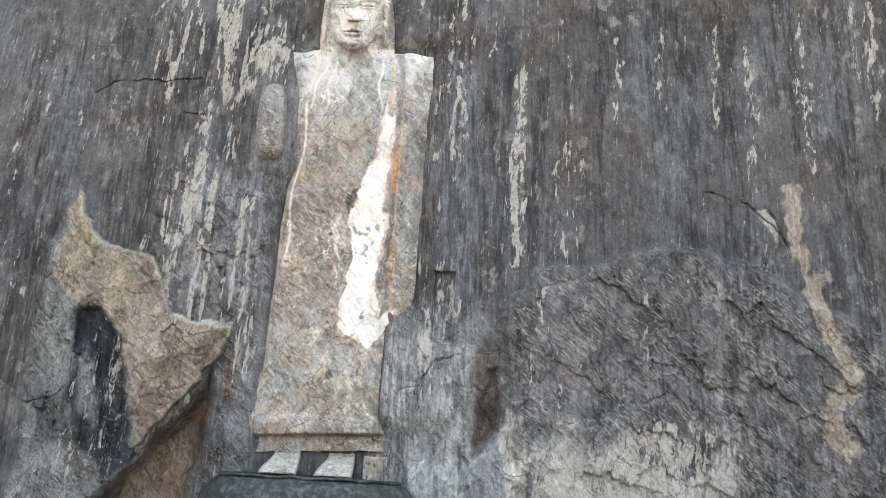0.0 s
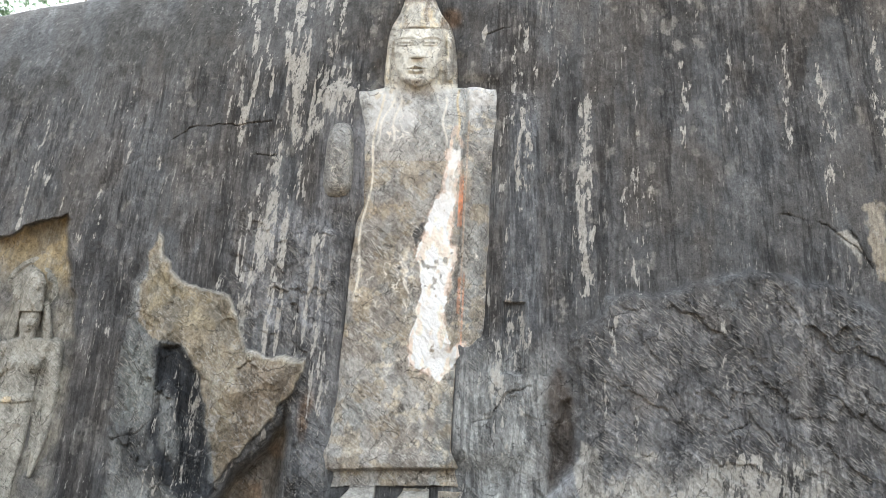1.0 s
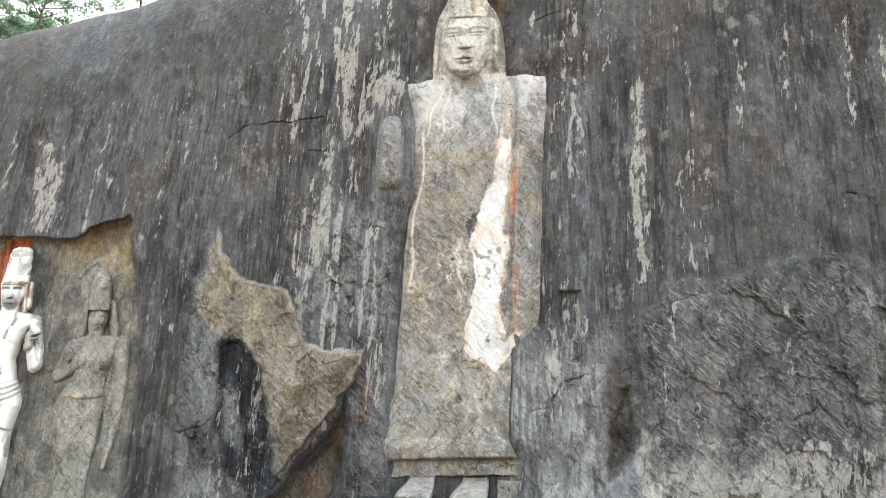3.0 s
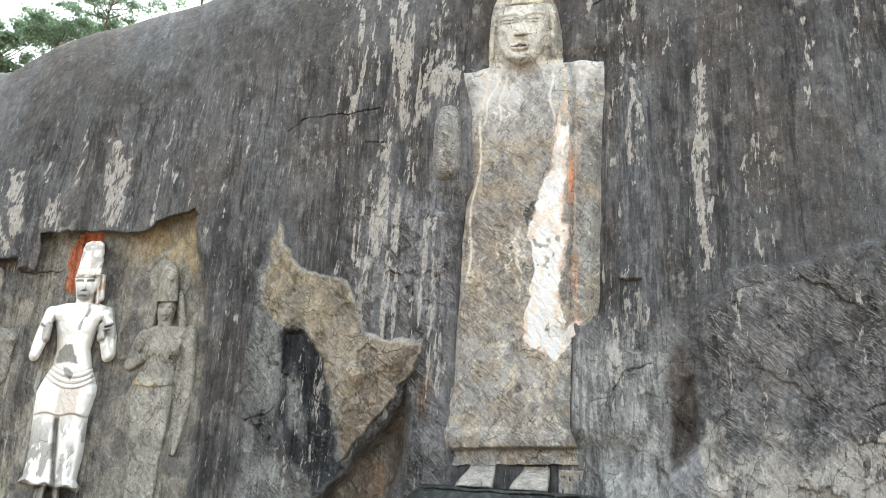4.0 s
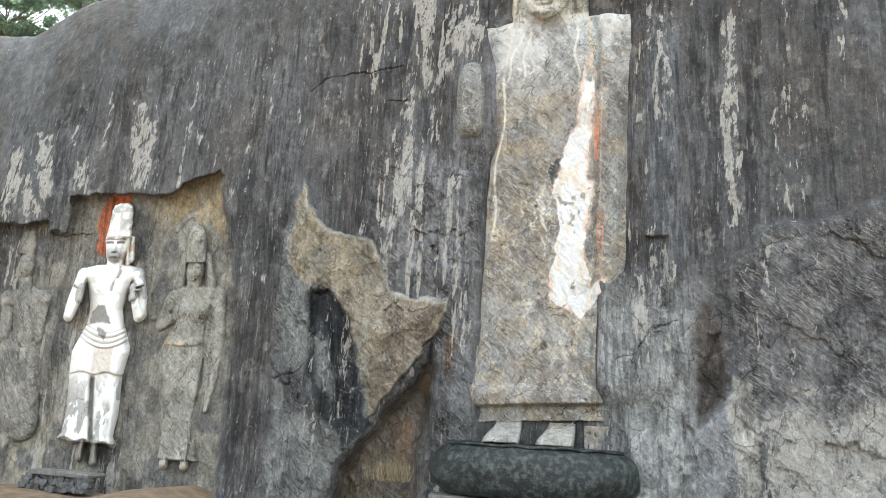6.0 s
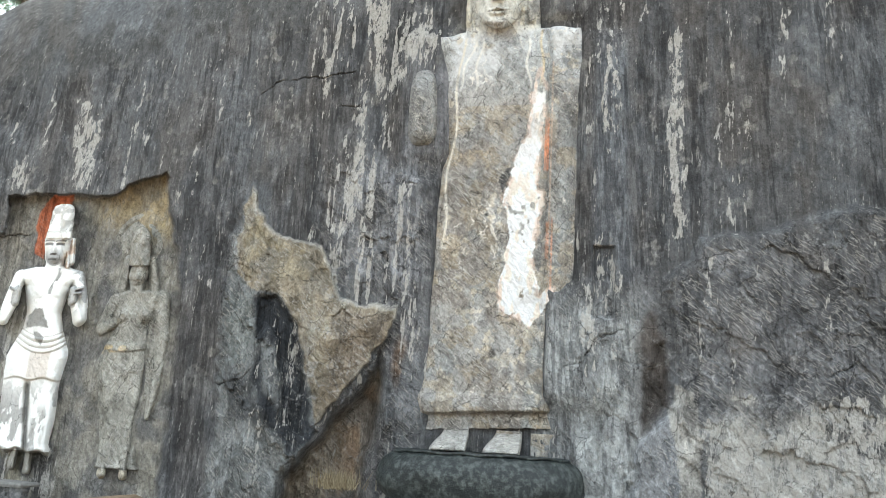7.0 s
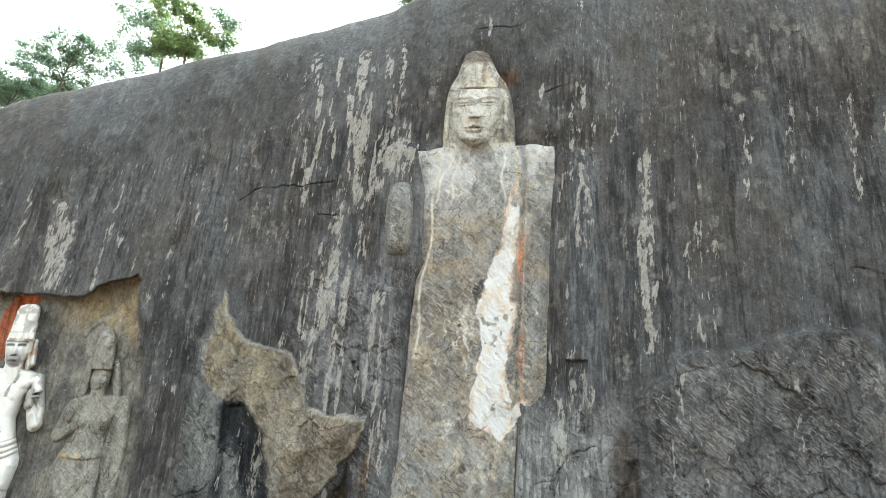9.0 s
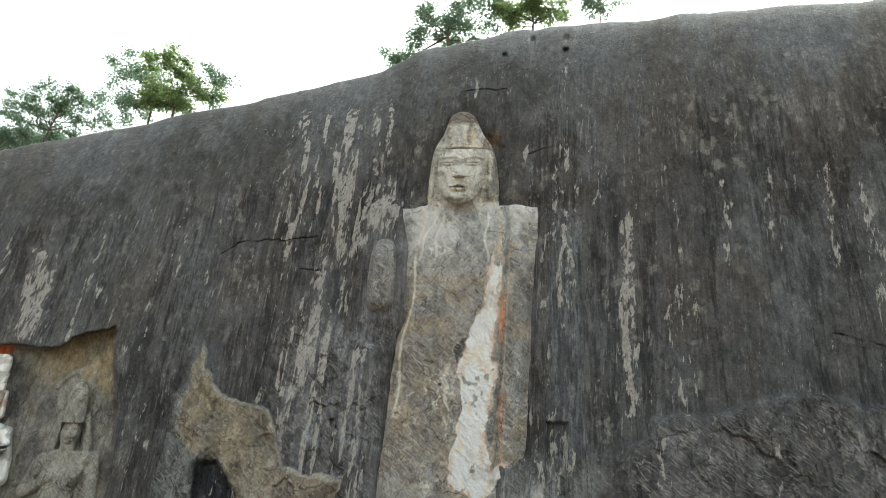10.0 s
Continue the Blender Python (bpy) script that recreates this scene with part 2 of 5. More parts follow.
def leaf_material(name, dark, light):
    mat = bpy.data.materials.new(name)
    mat.use_nodes = True
    nodes, links = mat.node_tree.nodes, mat.node_tree.links
    bsdf = nodes["Principled BSDF"]
    geo = nodes.new("ShaderNodeNewGeometry")
    ramp = nodes.new("ShaderNodeValToRGB")
    ramp.color_ramp.elements[0].color, ramp.color_ramp.elements[1].color = (*dark, 1), (*light, 1)
    links.new(geo.outputs["Random Per Island"], ramp.inputs[0])
    links.new(ramp.outputs[0], bsdf.inputs["Base Color"])
    bsdf.inputs["Roughness"].default_value = 0.5
    thin = nodes.new("ShaderNodeBsdfTranslucent")
    links.new(ramp.outputs[0], thin.inputs["Color"])
    both = nodes.new("ShaderNodeMixShader")
    both.inputs[0].default_value = 0.6
    links.new(bsdf.outputs[0], both.inputs[1])
    links.new(thin.outputs[0], both.inputs[2])
    links.new(both.outputs[0], nodes["Material Output"].inputs["Surface"])
    return mat


ROCK = stone_material("weathered_rock", 0.14, 0.17, 0.9, 1.0, 0.26, 0.75, 0.38)
CARVED = stone_material("carved_stone", 0.04, 0.16, 0.9, 1.0, 0.16, 0.65, 0.7)
LIME = stone_material("limewashed_stone", 0.03, 0.06, 0.85, 0.5, 0.03, 0.05, 0.1)
GROUND = plain_material("dry_soil", (0.13, 0.095, 0.06), (0.27, 0.2, 0.13), 2.5, 0.95)
# pale end of the mottle: lichen, and highlights put into the colour
PEDESTAL = plain_material("blackened_stone", (0.012, 0.016, 0.016), (0.12, 0.135, 0.126), 6.0, 0.42, 1.0, (1, 1, 1), 0.4, (0.46, 0.74))
SLAB = plain_material("grey_slab", (0.10, 0.10, 0.095), (0.24, 0.235, 0.22), 4.0, 0.85)
LOOSE = plain_material("loose_stone", (0.05, 0.053, 0.057), (0.22, 0.22, 0.215), 4.0, 0.85, 0.8)
BARK = plain_material("bark", (0.07, 0.055, 0.04), (0.18, 0.15, 0.12), 5.0, 0.9, 0.5, (1, 1, 0.2))
# leaf greens lightened and greyed, so haze is part of the colour
LEAF = leaf_material("leaves", (0.12, 0.19, 0.13), (0.25, 0.34, 0.22))
LEAF_PALE = leaf_material("young_leaves", (0.15, 0.23, 0.10), (0.33, 0.42, 0.18))

# ---- ground ----
gx = np.concatenate([-np.geomspace(2000, 40, 20), np.linspace(-38, 38, 77), np.geomspace(40, 2000, 20)])
gy = np.concatenate([-np.geomspace(2000, 12, 20), np.linspace(-10, 40, 51), np.geomspace(42, 2000, 20)])
GX, GY = np.meshgrid(gx, gy, indexing="ij")
GZ = -0.85 * smooth(6, 17, GY) + 0.12 * (fbm(GX / 4, GY / 4, 5) - 0.5)
GZ += smooth(15, 19, GY) * (0.62 * np.exp(-((GX + 13.2) / 1.5) ** 2) + 0.22 * np.exp(-((GX + 18) / 2.0) ** 2))
ground = sheet("ground", np.stack([GX, GY, GZ], -1), np.full((*GX.shape, 3), 0.15), GROUND)
tagged(ground, "bare dry soil ground before the rock face", "ground", kind="structure")

# ---- the rock face ----
SKYLINE_X = (-34, -24.4, -21.4, -19.6, -15.4, -11.5, -8.4, -6.2, -5.0, -2.0, 1.7, 6.2, 9.9, 26)
SKYLINE_Z = (14.9, 14.75, 14.45, 15.4, 16.28, 17.17, 17.95, 18.62, 19.4, 20.2, 20.5, 20.9, 21.1, 21.3)
NICHE = [(-34, 7.0), (-23, 7.42), (-21.0, 7.47), (-19.34, 7.64), (-19.13, 7.21), (-18.5, 7.21), (-18.6, 8.41), (-16.5, 8.49), (-15.5, 8.37), (-14.7, 8.5), (-14.04, 8.92), (-13.12, 9.13), (-12.85, 7.87), (-12.4, 6.6), (-12.05, 4.9), (-11.9, 2.8), (-12.1, -3), (-34, -3)]
OUTCROP = [(-10.35, 8.75), (-10.0, 7.9), (-9.45, 7.23), (-8.9, 7.05), (-8.45, 6.97), (-8.0, 6.85), (-7.65, 6.1), (-7.28, 5.35), (-6.5, 5.22), (-5.65, 5.14), (-5.56, 4.9), (-5.9, 4.2),
           (-6.7, 3.16), (-7.6, 1.93), (-8.2, 0.6), (-9, -3), (-11, -3), (-10.6, 1.75), (-10.9, 5.1), (-10.75, 7.2)]
BROWN_FACE = [(-10.35, 8.72), (-10.0, 7.9), (-9.45, 7.2), (-8.9, 7.02), (-8.0, 6.82), (-7.28, 5.3), (-5.6, 5.1), (-5.56, 4.9), (-5.9, 4.2), (-6.7, 3.16), (-7.6, 1.93), (-7.95, 3.0), (-8.2, 3.95), (-8.55, 4.75), (-9.1, 5.4), (-9.66, 5.53), (-10.15, 5.72), (-10.45, 6.0), (-10.5, 7.2)]
CAVE = [(-7.58, 1.86), (-6.56, 3.1), (-5.95, 4.0), (-5.74, 3.2), (-5.66, 2.4), (-5.72, 1.9), (-5.95, 1.0), (-6.2, -1.5), (-8.7, -1.5), (-8.6, 0.5), (-8.2, 1.05)]
ALCOVE = [(-4.9, 13.2), (-4.5, 15.0), (-3.9, 16.7), (-3.5, 17.2), (-2.8, 17.2), (-2.4, 16.3), (-1.8, 15.4), (-1.8, 13.2)]
RIGHT_MASS = [(3.6, 7.35), (2.9, 7.25), (2.25, 7.1), (1.9, 6.6), (1.3, 6.1), (1.45, 5.0), (1.6, 3.6), (1.5, 2.75), (1.1, 2.4), (0.6, 2.0), (0.5, -3), (26, -3), (26, 4), (11, 6), (8, 7.6), (6, 8)]
TALL_BODY = [(-5.2, 2.0), (-5.1, 5), (-4.9, 9.5), (-5.9, 9.8), (-5.9, 12.2), (-5.0, 13.4), (-4.2, 13.4), (-4.2, 15.5), (-3.2, 16.8), (-2.0, 15.5), (-2.0, 13.4), (-0.9, 13.4),
             (-0.5, 10), (-0.5, 5.8), (-1.2, 5.5), (-1.2, 1.4), (-5.0, 1.4)]

wx = np.concatenate([np.linspace(-34, -23.5, 90)[:-1], np.linspace(-23.5, 13, 1180), np.linspace(13, 26, 110)[1:]])
share = np.concatenate([np.linspace(0, 0.1, 25)[:-1], np.linspace(0.1, 0.93, 640), 1 - 0.07 * np.cos(np.linspace(0, np.pi / 2, 30))[1:]])
share[-1] = 1.0
crest = np.interp(wx, SKYLINE_X, SKYLINE_Z) + 0.3 * (fbm(wx / 1.2, wx * 0, 3, 5) - 0.5)
X = np.repeat(wx[:, None], len(share), 1)
Z = -3 + share[None, :] * (crest[:, None] + 3)
warp_x, warp_z = 0.3 * (fbm(X * 2.2, Z * 2.2, 11, 5) - 0.5), 0.3 * (fbm(X * 2.2, Z * 2.2, 12, 5) - 0.5)
U, V = X + warp_x, Z + warp_z

niche, outcrop, cave = region(U, V, NICHE), region(U, V, OUTCROP), region(U, V, CAVE)
alcove, right_mass, body = region(U, V, ALCOVE), region(U, V, RIGHT_MASS), region(X, Z, TALL_BODY)
brown_face = region(U, V, BROWN_FACE)
rough_share = smooth(0.0, 0.5, -body)
# how far the stone is broken into plates, against the smooth streaked wall above
broken = np.maximum.reduce([smooth(-0.2, 0.6, right_mass), smooth(-0.1, 0.2, outcrop) * 0.9, smooth(-0.1, 0.2, niche) * 0.35,
                            smooth(-8.6, -7.6, X) * smooth(-4.6, -5.0, X) * smooth(10.2, 8.5, Z) * 0.7, smooth(-1.8, -1.5, X) * smooth(6.5, 5, Z) * 0.6])
C, S = math.cos(radians(38)), math.sin(radians(38))
bent = 0.9 * (fbm(X * 0.9, Z * 0.9, 13, 6) - 0.5) + 0.3 * (fbm(X * 4, Z * 4, 17) - 0.5)
plate, rim, to_x, to_z = cells((X * C - Z * S + bent) / 1.5, (X * S + Z * C - bent) / 0.8, 1)
chip, chip_rim, chip_x, chip_z = cells((X * C + Z * S + bent) / 0.42, (Z * C - X * S + bent) / 0.7, 2)
depth = 20.3 + rough_share * (0.8 * (fbm(X / 6, Z / 7, 1) - 0.5) + 0.3 * (fbm(X / 1.2, Z / 2.5, 2) - 0.5) + 0.14 * (fbm(X * 2.2, Z * 1.3, 4, 5) - 0.5))
depth += rough_share * broken * (0.07 * (plate - 0.5) + 0.16 * (to_x * (plate - 0.5) + to_z * (chip - 0.5)) + 0.04 * (chip - 0.5) + 0.06 * chip_z * (chip - 0.3))
depth += 0.3 * smooth(-0.05, 0.12, niche) - 0.3 * smooth(-4, 0, niche) * (niche < 0) * smooth(5.5, 8.5, V)
depth -= 0.45 * smooth(-0.04, 0.05, outcrop) * (0.6 + 0.9 * smooth(0, 1.6, outcrop))
depth += 0.2 * smooth(0.0, 0.15, region(U, V, [(-9.7, 5.5), (-9.1, 5.35), (-8.5, 4.7), (-8.2, 3.9), (-7.95, 3.0), (-8.0, 1.6), (-8.7, 1.8), (-9.0, 4.2), (-9.3, 4.4), (-9.7, 4.0)]))
depth += 1.3 * smooth(-0.05, 0.5, cave)
depth += 0.16 * smooth(-0.05, 0.4, alcove)
depth -= 0.3 * smooth(-0.05, 0.2, right_mass)
depth += 0.3 * smooth(0, 0.25, region(U, V, [(1.5, 2.75), (0.62, 2.0), (0.7, 3.3), (1.0, 4.4), (1.45, 4.6)]))
depth += 0.22 * smooth(-0.04, 0.06, region(X, Z, [(-0.42, 5.0), (-0.42, 6.9), (0.12, 6.9), (0.12, 5.0)]))
for hx, hz in ((-2.1, 19.15), (-0.1, 19.3), (-0.1, 19.85), (-1.2, 19.8)):
    depth += 0.3 * smooth(0.02, 0.1, 0.14 - np.maximum(np.abs(X - hx), np.abs(Z - hz)))
CRACKS = ([(-12.3, 10.1), (-11.9, 10.6), (-10.7, 11.4), (-9.8, 12.0), (-8.5, 12.1), (-7.4, 12.2)], [(-4.2, 17.5), (-3.1, 17.7), (-2.0, 17.75)], [(-1.1, 3.7), (-0.7, 3.9), (-0.3, 4.5), (0.3, 4.7)],
          [(-1.3, 15.2), (-0.4, 15.5)], [(6.9, 9.6), (8.0, 9.3), (9.0, 8.3)], [(5.0, 3.7), (5.6, 4.0), (6.0, 4.3)], [(-19.0, 7.1), (-17.5, 7.1)], [(8.6, 9.1), (9.0, 8.2)], [(-9.6, 3.4), (-9.9, 3.0), (-10.6, 2.9)], [(4.9, 3.0), (5.0, 2.3)], [(-7.2, 11.1), (-7.9, 11.15)])
crack = np.full(X.shape, 1e9)
CU, CV = X + 0.5 * warp_x + 0.16 * (fbm(X * 5, Z * 5, 14) - 0.5), Z + 0.5 * warp_z + 0.16 * (fbm(X * 5, Z * 5, 15) - 0.5)
for nodes in CRACKS:
    crack = np.minimum(crack, line_gap(CU, CV, nodes))
crack_cut = np.exp(-(crack / 0.02) ** 2) * smooth(0.3, 0.5, fbm(X * 1.3, Z * 1.3, 16))
depth += 0.06 * crack_cut
depth -= 0.2 * smooth(-4.5, -4.75, X) * smooth(-6.4, -5.4, X) * smooth(9.4, 8.6, Z) * smooth(1.6, 2.4, Z)
depth -= 0.17 * smooth(-4.2, -4.6, X) * smooth(-6.4, -5.7, X) * smooth(9.0, 9.8, Z) * smooth(13.7, 13.2, Z)
depth -= 0.2 * smooth(-1.0, -0.7, X) * smooth(0.8, 0.2, X) * smooth(5.5, 6.0, Z) * smooth(13.3, 12.8, Z)
depth -= 0.28 * smooth(-1.75, -1.55, X) * smooth(0.7, -0.3, X) * smooth(6.1, 5.5, Z) * smooth(2.5, 3.1, Z)
over = np.clip((Z - (crest[:, None] - 4.0)) / 4.0, 0, 1)
depth += 3.2 * (1 - np.sqrt(np.clip(1 - over ** 2, 0, 1)))
face = wall_place(X, Z, depth)

# stone tones: blackened gneiss, grey, pale run-off, brown fresh breaks
DARK, GREY, PALE, BROWN, RUST = (0.045, 0.044, 0.046), (0.17, 0.17, 0.175), (0.47, 0.45, 0.41), (0.25, 0.213, 0.158), (0.33, 0.18, 0.075)
tone = ((0.088 - 0.010 * smooth(2, 5, X)) * (0.75 + 0.5 * fbm(X / 2.5, Z / 4, 40)))[..., None] * np.array((0.99, 0.985, 1.0))
broad = fbm(X / 3.0, Z / 6, 41)
runs = fbm(X / 0.5 + 0.3 * warp_x, Z / 9, 42, 5)
calm = smooth(4.5, 2.5, crest[:, None] - Z)
tone = mixed(tone, (0.088, 0.087, 0.083), calm * 0.7)
dark_cover = smooth(0.47, 0.53, runs * 0.65 + broad * 0.35) * 0.5 * (1 - 0.6 * calm)
tone = mixed(tone, GREY, smooth(0.56, 0.64, fbm(X / 0.32, Z / 6, 44, 5)) * 0.3 * (0.4 + 0.6 * smooth(13, 12, Z)) * (1 - 0.7 * calm))
tone = mixed(tone, (0.15, 0.15, 0.153), smooth(0.52, 0.6, fbm(X / 1.6, Z / 2.0, 52, 5)) * 0.5)
zone = smooth(0.52, 0.62, fbm(X / 1.7, Z / 5, 46))
streaky = np.clip(0.4 + np.exp(-((X + 6.8) / 1.8) ** 2) + smooth(13, 12, Z) * smooth(-14, -15, X) + 0.6 * np.exp(-((X - 1) / 1.5) ** 2), 0, 1)
zone = zone * streaky
pale_cover = smooth(0.5, 0.62, fbm(X / 0.15, Z / 2.2, 43, 3)) * zone * (0.62 - 0.22 * smooth(2.5, 4, X)) * (1 - 0.8 * calm)
tone = mixed(tone, PALE, smooth(0.64, 0.7, fbm(X / 0.3, Z / 0.4, 53, 4)) * smooth(0.5, 0.6, fbm(X / 2, Z / 2, 54)) * 0.3 * (1 - calm))
plates = (0.08 + 0.14 * plate ** 1.5)[..., None] * np.array((0.98, 0.99, 1.02))
plates = mixed(plates, (0.28, 0.275, 0.265), smooth(0.75, 0.9, chip) * smooth(0.52, 0.62, fbm(X / 1.1, Z / 1.1, 55)) * 0.5)
plates = mixed(plates, DARK, smooth(0.2, 0.1, chip) * 0.3)
tone = mixed(tone, (0.165, 0.161, 0.166), broken * 0.5)
tone = tone + (plates - tone) * (broken * 0.4)[..., None]

# single run-off streaks: x, top, foot, half width, strength
STREAKS_WEST = ((-17.6, 12.2, 9.6, 0.1, 0.5), (-15.0, 12.0, 9.4, 0.08, 0.4), (-18.9, 12.4, 10, 0.08, 0.5),
                (-5.7, 17.2, 13.2, 0.1, 0.6), (-6.0, 15.2, 13.2, 0.25, 0.6), (-6.95, 15.4, 8.6, 0.12, 0.6), (-7.2, 11.2, 7.4, 0.18, 0.6), (-8.4, 13.6, 12.7, 0.12, 0.8), (-6.2, 14.2, 9.0, 0.12, 0.5),
                (-7.8, 14.8, 13.4, 0.1, 0.5), (-6.5, 12.5, 7.0, 0.1, 0.5), (-9.6, 11.0, 9.4, 0.06, 0.5), (-8.25, 7.4, 6.9, 0.12, 0.5))
STREAKS_EAST = ((1.75, 13.2, 6.9, 0.19, 0.95), (3.45, 10.4, 7.7, 0.05, 0.85), (3.1, 8.6, 7.4, 0.12, 0.7), (4.5, 14.4, 11.6, 0.1, 0.6), (5.7, 15.0, 12.0, 0.18, 0.25), (7.3, 14.8, 11.3, 0.1, 0.7),
                (8.3, 14.2, 9.6, 0.2, 0.45), (9.9, 15.2, 10.2, 0.22, 0.35), (11.4, 17.0, 13.0, 0.05, 0.9), (11.95, 16.0, 12.0, 0.2, 0.45), (-0.7, 12.4, 9.4, 0.06, 0.5), (-0.55, 6.0, 4.2, 0.22, 0.6),
                (-1.2, 15.7, 14.8, 0.13, 0.9), (3.1, 10.9, 9.6, 0.34, 0.12), (5.2, 7.0, 4.8, 0.09, 0.5), (2.4, 6.7, 5.3, 0.2, 0.7), (-3.05, 18.2, 17.2, 0.15, 0.6), (-0.1, 19.2, 17.5, 0.1, 0.4))
DARK_STREAKS = ((-18.25, 7.3, 1.5, 0.22, 0.9), (-14.85, 4.2, 0.6, 0.25, 0.6), (-20.9, 7.4, 2.0, 0.3, 0.9), (-19.0, 4.0, 1.0, 0.2, 0.6), (-21.9, 7.0, 2.0, 0.35, 0.8), (-19.4, 12.5, 7.5, 0.35, 0.9), (-17.0, 12.4, 8.5, 0.35, 0.9), (-15.6, 13, 8.6, 0.3, 0.8), (-12.2, 9, 1, 0.4, 0.85), (-11.5, 8, 0, 0.3, 0.85), (-6.75, 11, 8, 0.1, 0.9), (-7.5, 10.5, 7.4, 0.12, 0.9),
                (1.35, 14, 6.8, 0.22, 0.85), (2.3, 13, 7, 0.3, 0.75), (0.9, 13, 6, 0.3, 0.5), (6.6, 14, 10.5, 0.5, 0.6), (7.8, 15, 10.5, 0.22, 0.7), (10.6, 11.5, 9.8, 0.7, 0.6), (0.35, 7.2, 3.0, 0.3, 0.6),
                (-11.0, 6, 1, 0.15, 0.8), (-9.3, 9.3, 7.2, 0.4, 0.5), (-8.6, 9.0, 7.2, 0.3, 0.5), (-5.1, 7.5, 4.5, 0.2, 0.6))
ragged = fbm(X / 0.22, Z / 0.5, 47, 5)
sway = 0.3 * (fbm(X * 0 + 3, Z / 1.8, 48) - 0.5)


def run_off(cover, rows):
    for k, (sx, top, foot, half, strength) in enumerate(rows):
        along = smooth(foot - 0.35, foot + 0.25, Z + 0.8 * (ragged - 0.5)) * smooth(top + 0.35, top - 0.25, Z + 0.8 * (ragged - 0.5))
        own_sway = 0.25 * (value_noise(X * 0 + k * 5.3, Z / 1.6, 58) - 0.5)
        width = half * (0.6 + 0.5 * value_noise(X * 0 + k * 3.1, Z / 0.7, 59))
        across = np.clip(0.5 + 0.5 * (width - np.abs(X - sx + sway * 0.5 + own_sway)) / (0.1 + 0.5 * half), 0, 1)
        cover = np.maximum(cover, across * along * (0.36 + 0.46 * strength))
    return cover


dark_cover = run_off(dark_cover, DARK_STREAKS)
pale_cover = run_off(run_off(pale_cover, STREAKS_WEST), STREAKS_EAST)
beside = (np.exp(-((X + 6.6) / 1.3) ** 2) + 0.8 * np.exp(-((X + 8.2) / 0.9) ** 2) + 0.35 * np.exp(-((X - 0.4) / 1.6) ** 2)) * smooth(9.5, 12.5, Z) * smooth(17.6, 16.4, Z)
pale_cover = np.maximum(pale_cover, np.clip(beside, 0, 1) * 0.7 * smooth(0.47, 0.57, fbm(X / 0.17, Z / 1.5, 61, 4)))
tone = mixed(tone, (0.135, 0.14, 0.147), smooth(0.5, 0.64, fbm(X / 1.1, Z / 2.4, 62, 5)) * 0.55)
tone = mixed(tone, (0.135, 0.115, 0.098), smooth(0.52, 0.64, fbm(X / 0.9, Z / 3.0, 63, 5)) * 0.25)
tone = mixed(tone, (0.165, 0.172, 0.183), smooth(-0.6, -0.3, X) * smooth(0.9, 0.3, X + 0.5 * (ragged - 0.5)) * smooth(5.5, 6.5, Z) * smooth(13.5, 12.0, Z) * (0.4 + 0.5 * smooth(0.4, 0.6, runs)))
# broad pale tongues of bare stone above the niche
for tongue in ([(-20.6, 10.9), (-19.7, 10.7), (-19.5, 9.4), (-20.2, 9.4)], [(-20.3, 9.5), (-19.5, 9.5), (-19.4, 8.6), (-19.8, 8.1)], [(-20.9, 9.3), (-20.5, 9.3), (-19.8, 8.3), (-19.4, 7.8), (-20.5, 7.8)],
               [(-16.85, 11.7), (-16.3, 11.65), (-15.7, 10.4), (-15.6, 9.1), (-15.75, 8.5), (-16.46, 8.6)], [(-18.8, 9.8), (-18.2, 9.75), (-17.95, 8.55), (-18.7, 8.5)], [(-16.0, 11.5), (-15.75, 11.4), (-15.6, 10.2), (-15.9, 10.4)]):
    pale_cover = np.maximum(pale_cover, smooth(-0.12, 0.2, region(U, V, tongue)) * 0.66)
    dark_cover *= 1 - smooth(-0.1, 0.1, region(U, V, tongue))

patchy = smooth(0.36, 0.58, fbm(X / 0.5, Z / 0.7, 49, 5))
# cleaner, broken stone of the outcrop, the niche and the foot of the wall
tone = mixed(tone, (0.15, 0.157, 0.155), smooth(0, 0.2, outcrop) * 0.75)
tone = mixed(tone, (0.225, 0.23, 0.225), smooth(0, 0.3, outcrop) * smooth(2.6, 1.4, Z + broad) * 0.6)
# near-black patch over the hollow beside and below the brown face
black_patch = np.maximum(region(U, V, [(-9.82, 5.43), (-9.19, 5.36), (-8.73, 5.09), (-8.51, 4.64), (-8.29, 4.49), (-8.02, 3.1), (-7.76, 2.06), (-7.57, 1.77), (-8.31, 0.99), (-8.66, 2.01), (-8.78, 3.07), (-8.94, 3.84), (-9.32, 4.14), (-9.58, 4.14)]),
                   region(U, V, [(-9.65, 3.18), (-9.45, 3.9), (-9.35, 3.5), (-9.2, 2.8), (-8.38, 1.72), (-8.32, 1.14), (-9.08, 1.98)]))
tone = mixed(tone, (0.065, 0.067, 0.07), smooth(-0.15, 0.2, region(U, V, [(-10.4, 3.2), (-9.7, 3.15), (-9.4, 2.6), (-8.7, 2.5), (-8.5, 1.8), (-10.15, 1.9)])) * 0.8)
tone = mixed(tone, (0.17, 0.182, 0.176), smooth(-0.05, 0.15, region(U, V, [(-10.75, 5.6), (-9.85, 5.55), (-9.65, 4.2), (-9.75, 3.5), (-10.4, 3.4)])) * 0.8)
tone = mixed(tone, (0.035, 0.038, 0.044), smooth(-0.08, 0.1, black_patch) * 0.93)
tone = mixed(tone, BROWN, smooth(-0.02, 0.05, brown_face) * (0.7 + 0.3 * patchy))
tone = mixed(tone, (0.32, 0.27, 0.175), smooth(0.05, 0.3, brown_face) * smooth(5.6, 6.4, Z) * patchy * 0.6)
